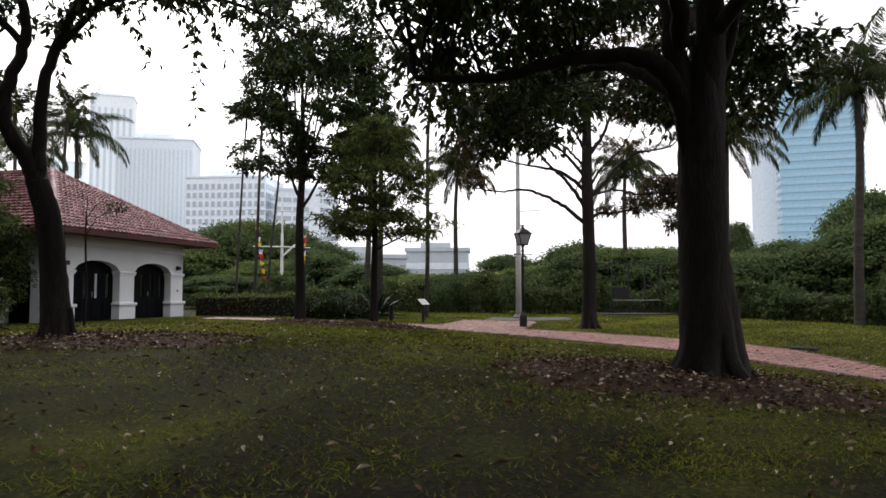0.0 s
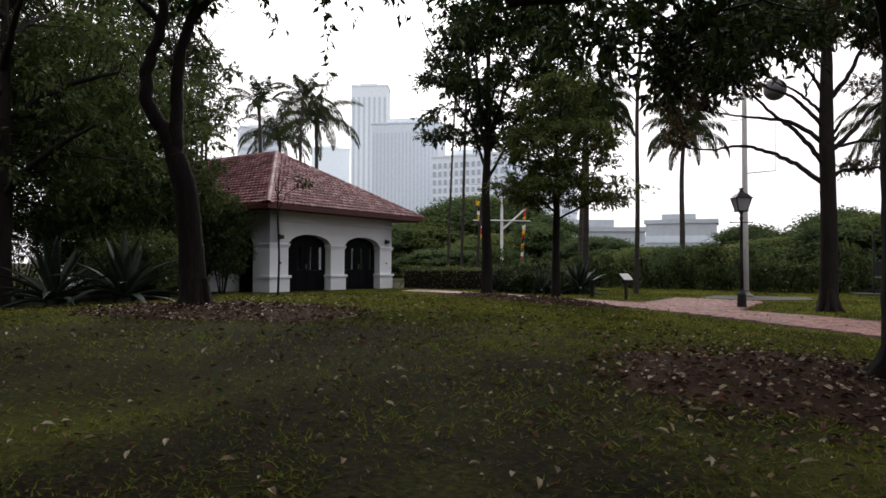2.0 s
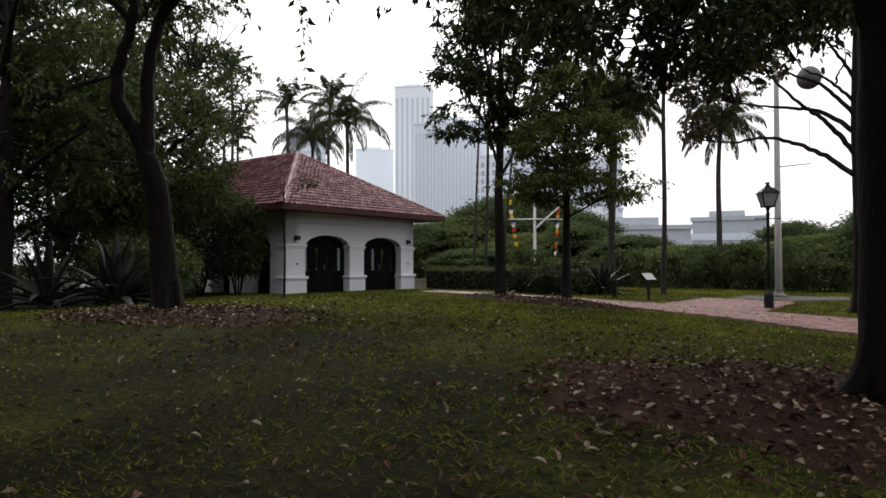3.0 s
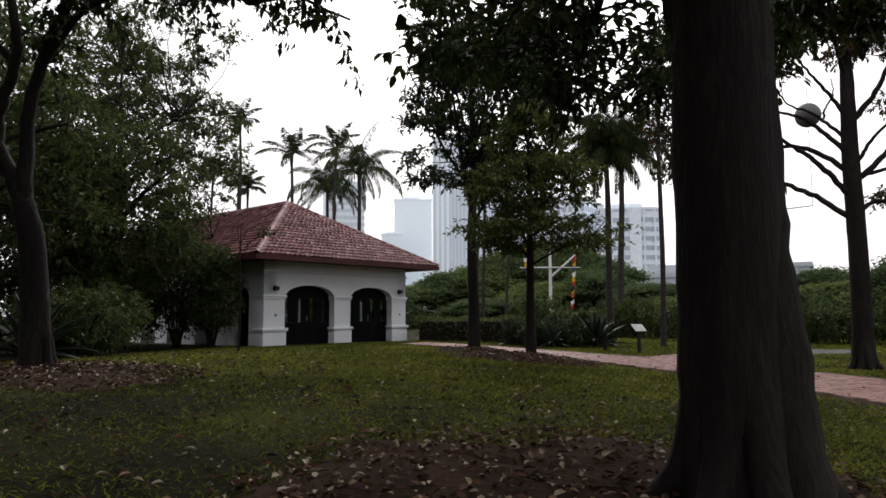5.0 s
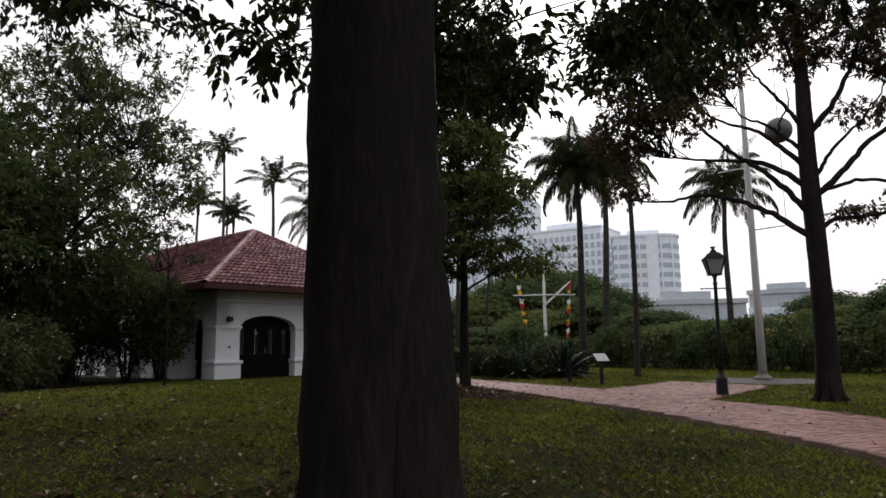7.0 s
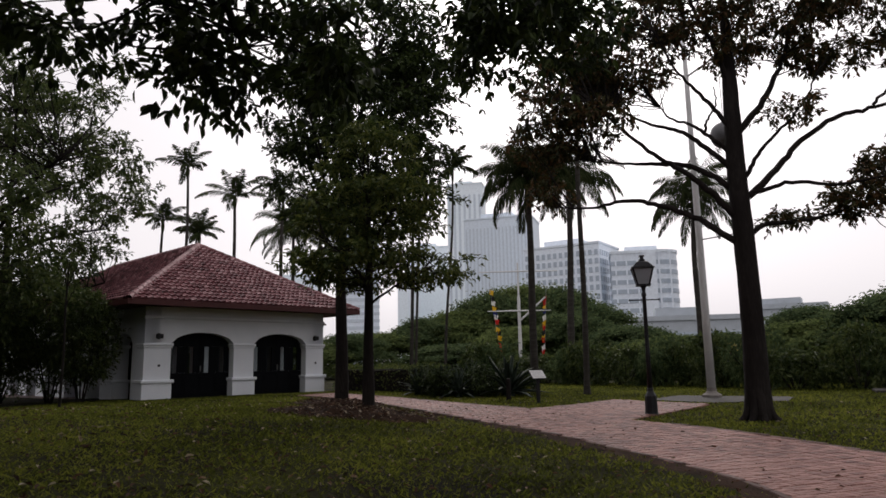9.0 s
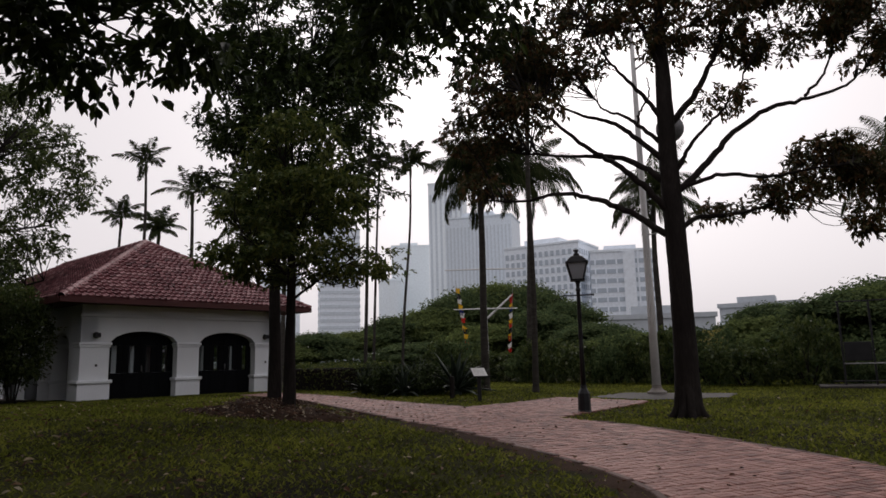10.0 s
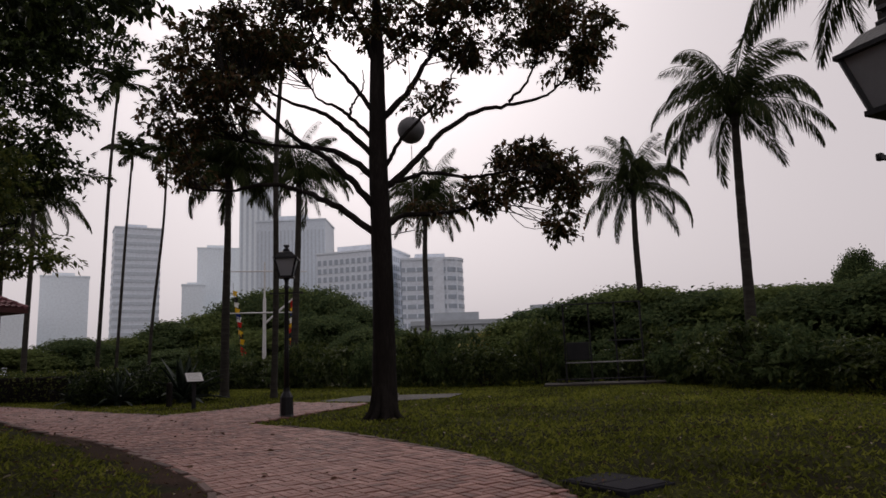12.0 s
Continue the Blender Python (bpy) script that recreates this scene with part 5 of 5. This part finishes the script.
for k, (az, d, h, kind) in enumerate(BELT):
    wood(EYE[0] + d * math.sin(radians(az)), EYE[1] + d * math.cos(radians(az)), h, kind, k, 1.5 if d > 65 else 1.15 if d > 40 else 0.95)
wood(EYE[0] + 58 * math.sin(radians(16.8)), EYE[1] + 58 * math.cos(radians(16.8)), 8.0, 1, 50, 0.55)


def undergrowth_mesh(seed, mat):
    rng = np.random.default_rng(seed)
    c = in_ellipsoid(rng, (0, 0, 0.75), (1.5, 1.3, 0.85), 62, 0.5)
    c[:, 2] = np.maximum(c[:, 2], 0.1)
    V, F = clump_leaves(rng, c, 0.42, 8, 5, 0.19, 0.25, 0.7)
    g = Geo()
    for k in range(8):
        a = k * 0.8
        g.tube(bend([(math.cos(a) * 0.1, math.sin(a) * 0.1, -0.1), (math.cos(a) * 0.5, math.sin(a) * 0.5, 0.5), (math.cos(a) * 1.1, math.sin(a) * 0.9, 1.1)], 4), np.linspace(0.03, 0.008, 9), 4)
    return g.mesh("stemwork", M_BARK), fastmesh("foliage", V, F, mat)


UNDER = [undergrowth_mesh(310, M_SHADE), undergrowth_mesh(311, M_WOOD), undergrowth_mesh(312, M_SHADE)]
EDGE = bend([(-12.5, 46.0), (-8.0, 44.0), (-3.5, 42.0), (0.5, 41.0), (4.6, 38.2), (7.0, 38.4), (10.5, 37.8), (13.0, 33.0), (15.5, 28.5), (18.5, 24.0), (21.0, 18.0)], 6)
arc = np.concatenate([[0], np.cumsum(np.linalg.norm(np.diff(EDGE, axis=0), axis=1))])
r5 = random.Random(15)
for k, u in enumerate(np.arange(0.0, arc[-1], 1.75)):
    x, y = np.interp(u, arc, EDGE[:, 0]) + r5.uniform(-0.3, 0.3), np.interp(u, arc, EDGE[:, 1]) + r5.uniform(-0.3, 0.5)
    root = thing("undergrowth_bush", (x, y, gh(x, y)), "dense dark green bush at the edge of the lawn", "shrub", "lawn edge bushes", rot=k * 71)
    root.scale = (r5.uniform(0.85, 1.2), r5.uniform(0.85, 1.2), r5.uniform(0.8, 1.5))
    for nm, me in zip(("stemwork", "foliage"), UNDER[k % 3]):
        ob = link(nm, me, root)
        if nm == "stemwork":
            tagged(ob, kind="stuff")
# trees that close the park behind and beside the walker
for k in range(14):
    a = radians(75 + k * 15.5)
    wood(6 + 34 * math.sin(a), 6 + 34 * math.cos(a), 8.5, (0, 2)[k % 2], 60 + k, 1.5)


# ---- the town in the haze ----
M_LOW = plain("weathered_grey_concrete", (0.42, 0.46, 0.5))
# Haze is put into the colours: claddings and windows paled and blued.
M_T1 = plain("haze_paled_concrete", (0.74, 0.82, 0.9))
M_T2 = plain("haze_paled_stone_cladding", (0.8, 0.87, 0.95))
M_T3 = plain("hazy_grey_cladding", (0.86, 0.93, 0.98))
M_WIN = plain("haze_paled_blue_window_glass", (0.62, 0.69, 0.76), 0.3)
M_WIN2 = plain("haze_paled_grey_window_glass", (0.42, 0.49, 0.57), 0.3)
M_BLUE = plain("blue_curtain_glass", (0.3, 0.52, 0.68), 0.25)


def place(az0, az1, d):
    a = radians((az0 + az1) / 2)
    w = 2 * d * math.tan(radians(abs(az1 - az0)) / 2)
    return (EYE[0] + d * math.sin(a), EYE[1] + d * math.cos(a), -3.0), -math.degrees(a), w


def tower(az0, az1, top, d, mat, label, style, floors, bays, turn=0.0, glass=None):
    """A distant block; style: grid, bands, fins or plain."""
    loc, rot, w = place(az0, az1, d)
    w /= math.cos(radians(abs(turn))) + 0.7 * math.sin(radians(abs(turn)))
    h = d * math.tan(radians(top)) + 4.5
    root = thing("tower_block", loc, label, "building", "town skyline", rot=rot + turn)
    dep = w * 0.7
    b = bmesh.new()

    def curved(bm, z0, z1, grow):
        r = dep * 0.45
        out = [(-w / 2 - grow, dep + grow), (-w / 2 - grow, -grow)] + [(w / 2 - r + (r + grow) * math.sin(a * math.pi / 16), r - (r + grow) * math.cos(a * math.pi / 16)) for a in range(9)] + [(w / 2 + grow, dep + grow)]
        lo, hi = [bm.verts.new((x, y, z0)) for x, y in out], [bm.verts.new((x, y, z1)) for x, y in out]
        for k in range(len(out)):
            bm.faces.new((lo[k], lo[(k + 1) % len(out)], hi[(k + 1) % len(out)], hi[k]))
        bm.faces.new(hi)
        bm.faces.new(lo[::-1])
        return bm

    if style == "round":
        curved(b, 0, h, 0)
    else:
        box(b, -w / 2, w / 2, 0, dep, 0, h)
    part("wall", b, mat, root)
    b = bmesh.new()
    if style == "round":
        curved(b, h + 0.01, h + 1.2, 0.5)
    else:
        box(b, -w / 2 - 0.4, w / 2 + 0.4, -0.4, dep + 0.4, h + 0.01, h + 1.0)
    box(b, -w * 0.28, w * 0.2, dep * 0.2, dep * 0.7, h + 1.21, h + 1.2 + w * 0.08)
    part("roof", b, mat, root)
    glass = glass or M_WIN
    fh = h / (floors + 1)
    if style == "grid":
        me = None
        for face in range(2):
            for j in range(floors):
                for i in range(bays):
                    if me is None:
                        bw = w / bays
                        ob = part("window", box(bmesh.new(), -bw * 0.27, bw * 0.27, -0.25, 0.0, -fh * 0.3, fh * 0.3), glass, root)
                        me = ob.data
                    else:
                        ob = link("window", me, root)
                    if face == 0:
                        ob.matrix_basis = pose(-w / 2 + (i + 0.5) * w / bays, -0.02, (j + 1) * fh)
                    else:
                        if i >= int(bays * 0.7):
                            ob.matrix_basis = pose(-w / 2 + (i + 0.5) * w / bays, dep + 0.3, (j + 1) * fh)
                        else:
                            ob.matrix_basis = pose(w / 2 + 0.02, (i + 0.5) * w / bays, (j + 1) * fh, 0, 0, 90)
    elif style == "round":
        for j in range(floors):
            part("window_band", curved(bmesh.new(), (j + 0.72) * fh, (j + 1.18) * fh, 0.2), glass, root)
        for i in range(6):
            x = -w / 2 + (i + 0.4) * w * 0.16
            part("pier", box(bmesh.new(), x - w * 0.012, x + w * 0.012, -0.5, -0.21, 0, h), mat, root)
        part("pier", box(bmesh.new(), -w * 0.02, w * 0.16, -0.6, -0.52, 0, h), mat, root)
    elif style == "bands":
        for j in range(floors):
            ob = part("window_band", box(bmesh.new(), -w / 2 - 0.2, w / 2 + 0.2, -0.2, dep + 0.2, (j + 0.75) * fh, (j + 1.2) * fh), glass, root)
    elif style == "fins":
        for i in range(bays):
            x = -w / 2 + (i + 0.5) * w / bays
            part("window_strip", box(bmesh.new(), x - w / bays * 0.22, x + w / bays * 0.22, -0.2, 0.0, 4, h * 0.94), glass, root)
    return root


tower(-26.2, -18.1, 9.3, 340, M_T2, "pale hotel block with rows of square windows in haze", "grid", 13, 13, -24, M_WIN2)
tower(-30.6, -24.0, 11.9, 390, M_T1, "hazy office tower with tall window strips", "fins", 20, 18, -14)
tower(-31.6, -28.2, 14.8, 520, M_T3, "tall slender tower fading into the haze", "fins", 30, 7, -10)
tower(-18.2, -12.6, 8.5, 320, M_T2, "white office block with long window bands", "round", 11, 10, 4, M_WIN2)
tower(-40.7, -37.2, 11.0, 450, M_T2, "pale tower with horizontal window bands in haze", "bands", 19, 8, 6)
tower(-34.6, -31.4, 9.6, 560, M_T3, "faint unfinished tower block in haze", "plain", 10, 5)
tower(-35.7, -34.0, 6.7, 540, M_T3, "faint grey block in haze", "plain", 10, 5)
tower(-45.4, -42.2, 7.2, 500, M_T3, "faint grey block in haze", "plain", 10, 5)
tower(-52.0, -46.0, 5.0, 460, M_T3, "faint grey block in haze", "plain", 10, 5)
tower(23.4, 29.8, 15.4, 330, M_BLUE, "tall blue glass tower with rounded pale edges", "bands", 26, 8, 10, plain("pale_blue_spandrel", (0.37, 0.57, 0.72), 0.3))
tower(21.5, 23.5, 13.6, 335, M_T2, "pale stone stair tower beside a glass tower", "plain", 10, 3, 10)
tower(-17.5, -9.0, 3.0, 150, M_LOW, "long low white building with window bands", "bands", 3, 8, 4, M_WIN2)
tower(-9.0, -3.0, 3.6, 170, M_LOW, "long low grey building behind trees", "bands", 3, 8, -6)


# ---- mulch, litter, grass ----
def mulch(x, y, rx, ry, h, seed):
    rng = np.random.default_rng(seed)
    root = thing("mulch_mound", (x, y, gh(x, y)), "low mound of brown leaf mulch round a tree", "mulch")
    R, K = 9, 40
    V, F = [], []
    for i in range(R + 1):
        for k in range(K):
            a = 2 * math.pi * k / K
            q = i / R * (1 + 0.12 * math.sin(3 * a + seed) + 0.07 * math.sin(7 * a))
            px, py = rx * q * math.cos(a), ry * q * math.sin(a)
            V.append((px, py, gh(x + px, y + py) - gh(x, y) + h * (1 - (i / R) ** 2) + (0.03 * rng.normal() if 0 < i < R else 0) * min(1, h * 8) - (0.03 if i == R else 0)))
    for i in range(R):
        for k in range(K):
            F.append((i * K + k, i * K + (k + 1) % K, (i + 1) * K + (k + 1) % K, (i + 1) * K + k))
    link("soil", fastmesh("soil", V, F, M_SOIL, False), root)
    n = int(rx * ry * 420)
    a, q = rng.uniform(0, 6.28, n), np.sqrt(rng.uniform(0, 1.15, n))
    px, py = rx * q * np.cos(a), ry * q * np.sin(a)
    pz = gz(x + px, y + py) - gh(x, y) + h * np.clip(1 - q**2, 0, 1) + 0.03
    d = unit(rng, n)
    d[:, 2] *= 0.35
    l = rng.uniform(0.04, 0.095, n)
    v, f = leaves(np.stack([px, py, pz], -1), d, unit(rng, n) * 0.6 + np.array([0, 0, 1]), l, l * 0.5)
    tagged(link("leaf_litter", fastmesh("leaf_litter", v, f, M_LITTER), root), kind="stuff")


mulch(-5.5, 24.2, 1.4, 1.1, 0.14, 1)
mulch(-2.4, 21.2, 1.9, 1.5, 0.16, 2)
mulch(-5.4, 10.9, 2.6, 1.5, 0.05, 3)
mulch(3.3, 9.4, 2.3, 2.3, 0.05, 4)


def litter():
    rng = np.random.default_rng(9)
    n = 22000
    x, y = rng.uniform(-11, 16, n), rng.uniform(2.5, 30, n)
    near = np.exp(-((x - 2.6) ** 2 + (y - 9.4) ** 2) / 14) + 0.5 * np.exp(-((x + 1) ** 2 + (y - 10) ** 2) / 60) + 0.16
    keep = (rng.uniform(0, 1, n) < near) & ~(on_walk(x, y) & (rng.uniform(0, 1, n) < 0.45))
    x, y = x[keep], y[keep]
    d = unit(rng, len(x))
    d[:, 2] *= 0.25
    l = rng.uniform(0.03, 0.085, len(x)) * rng.uniform(0.8, 1.4, len(x))
    v, f = leaves(np.stack([x, y, gz(x, y) + 0.045], -1), d, unit(rng, len(x)) * 0.5 + np.array([0, 0, 1]), l, l * 0.42, 0.35)
    tagged(link("fallen_leaves", fastmesh("fallen_leaves", v, f, M_LITTER)), "dry fallen leaves scattered over the lawn and path", "fallen leaves", kind="stuff")


litter()


def turf():
    rng = np.random.default_rng(12)
    n = 620000
    t = rng.uniform(0, 1, n) ** 1.9
    y = 3.0 + t * 42
    x = rng.uniform(-1, 1, n) * (10 + 16 * t) + 0.5 + 3.0 * t
    out = ~on_walk(x, y) & ~inside(PAD, x, y) & ~(((x - 3.6) / 1.6) ** 2 + ((y - 9.6) / 1.8) ** 2 < rng.uniform(0.3, 1.2, n))
    out &= ~(on_walk(x + 0.3, y + 0.35) & (rng.uniform(0, 1, n) < 0.85))
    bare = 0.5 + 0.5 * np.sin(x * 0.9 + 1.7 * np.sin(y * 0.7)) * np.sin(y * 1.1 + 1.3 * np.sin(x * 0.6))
    # Blades thinned nearby and at left: bare soil, and darkening in place of shade.
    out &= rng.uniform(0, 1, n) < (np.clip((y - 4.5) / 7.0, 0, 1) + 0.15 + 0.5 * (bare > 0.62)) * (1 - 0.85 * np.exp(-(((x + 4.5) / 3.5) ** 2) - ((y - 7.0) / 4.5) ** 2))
    u = x * 0.193 + 14.5 * 0.193 + (y - 24.5) * 0.981
    v = -(x + 14.5) * 0.981 + (y - 24.5) * 0.193
    out &= ~((v > -1.0) & (u > -0.6))
    x, y = x[out], y[out]
    k = len(x)
    pos = np.stack([x, y, gz(x, y) - 0.005], -1)
    a = rng.uniform(0, 6.28, k)
    h = rng.uniform(0.014, 0.04, k) * (1 + np.clip((y - 8) / 20, 0, 0.7))
    w = rng.uniform(0.004, 0.011, k) * (1 + np.clip((y - 6) / 8, 0, 2.2))
    lean = rng.normal(size=(k, 2)) * 0.045
    s = np.stack([np.cos(a), np.sin(a), 0 * a], -1) * w[:, None]
    tip = pos + np.stack([lean[:, 0], lean[:, 1], h], -1)
    V = np.stack([pos - s, pos + s, tip], 1).reshape(-1, 3)
    F = np.arange(k * 3).reshape(-1, 3)
    tagged(link("grass", fastmesh("grass", V, F, M_BLADE)), "short uneven lawn grass", "grass", kind="stuff")


turf()


# ---- paving bricks and roof tiles ----
def paving():
    rng = np.random.default_rng(14)
    W, L = 0.112, 0.224
    i, j = np.meshgrid(np.arange(-60, 190), np.arange(-110, 120))
    rot = radians(-38)
    cells = []
    # basket weave: pairs of bricks, turned cell by cell
    for k in (-0.5, 0.5):
        for flip in (0, 1):
            m = ((i + j) % 2) == flip
            cx, cy = i[m] * L + (k * W if flip else 0), j[m] * L + (0 if flip else k * W)
            cells.append(np.stack([cx, cy, np.full(cx.shape, flip)], -1))
    C = np.vstack(cells)
    x = 2.0 + C[:, 0] * math.cos(rot) - C[:, 1] * math.sin(rot) - 6.5
    y = 20.0 + C[:, 0] * math.sin(rot) + C[:, 1] * math.cos(rot)
    keep = on_walk(x, y)
    x, y, fl = x[keep], y[keep], C[keep, 2]
    near = (x > 4.0) & (x < 7.6) & (y > 17.6) & (y < 20.8)
    a = np.where(fl > 0.5, rot + math.pi / 2, rot)
    hl, hw, b = L / 2 - 0.0055, W / 2 - 0.0055, 0.006
    V0 = np.array([(-hl, -hw, -0.03), (hl, -hw, -0.03), (hl, hw, -0.03), (-hl, hw, -0.03), (-hl, -hw, 0.024), (hl, -hw, 0.024), (hl, hw, 0.024), (-hl, hw, 0.024), (-hl + b, -hw + b, 0.03), (hl - b, -hw + b, 0.03), (hl - b, hw - b, 0.03), (-hl + b, hw - b, 0.03)])
    F0 = np.array([(0, 1, 5, 4), (1, 2, 6, 5), (2, 3, 7, 6), (3, 0, 4, 7), (4, 5, 9, 8), (5, 6, 10, 9), (6, 7, 11, 10), (7, 4, 8, 11), (8, 9, 10, 11)])
    z = gz(x, y) + 0.006 + rng.normal(size=len(x)) * 0.002
    me = fastmesh("brick", V0, F0, M_BRICK)
    idx = np.nonzero(near)[0][:300]
    for k in idx:
        ob = link("brick", me, walkway)
        ob.matrix_basis = pose(x[k], y[k], z[k], 0, 0, math.degrees(a[k]))
    rest = np.ones(len(x), bool)
    rest[idx] = False
    c, s = np.cos(a[rest])[:, None], np.sin(a[rest])[:, None]
    V = np.stack([V0[None, :, 0] * c - V0[None, :, 1] * s + x[rest][:, None], V0[None, :, 0] * s + V0[None, :, 1] * c + y[rest][:, None], V0[None, :, 2] + z[rest][:, None]], -1).reshape(-1, 3)
    F = (np.arange(rest.sum())[:, None, None] * 12 + F0[None]).reshape(-1, 4)
    tagged(link("brick_paving", fastmesh("brick_paving", V, F, M_BRICK), walkway), kind="stuff")


paving()
tile_face((-OV, -OV, EZ), (1, 0, 0), (0, CP, SP), FL, SL, lambda q: (q * CP, FL - q * CP), True)
tile_face((-OV, DEEP + OV, EZ), (0, -1, 0), (CP, 0, SP), BL, SL, lambda q: (q * CP, BL - q * CP), False)
tile_face((FRONT + OV, -OV, EZ), (0, 1, 0), (-CP, 0, SP), BL, SL, lambda q: (q * CP, BL - q * CP), False)
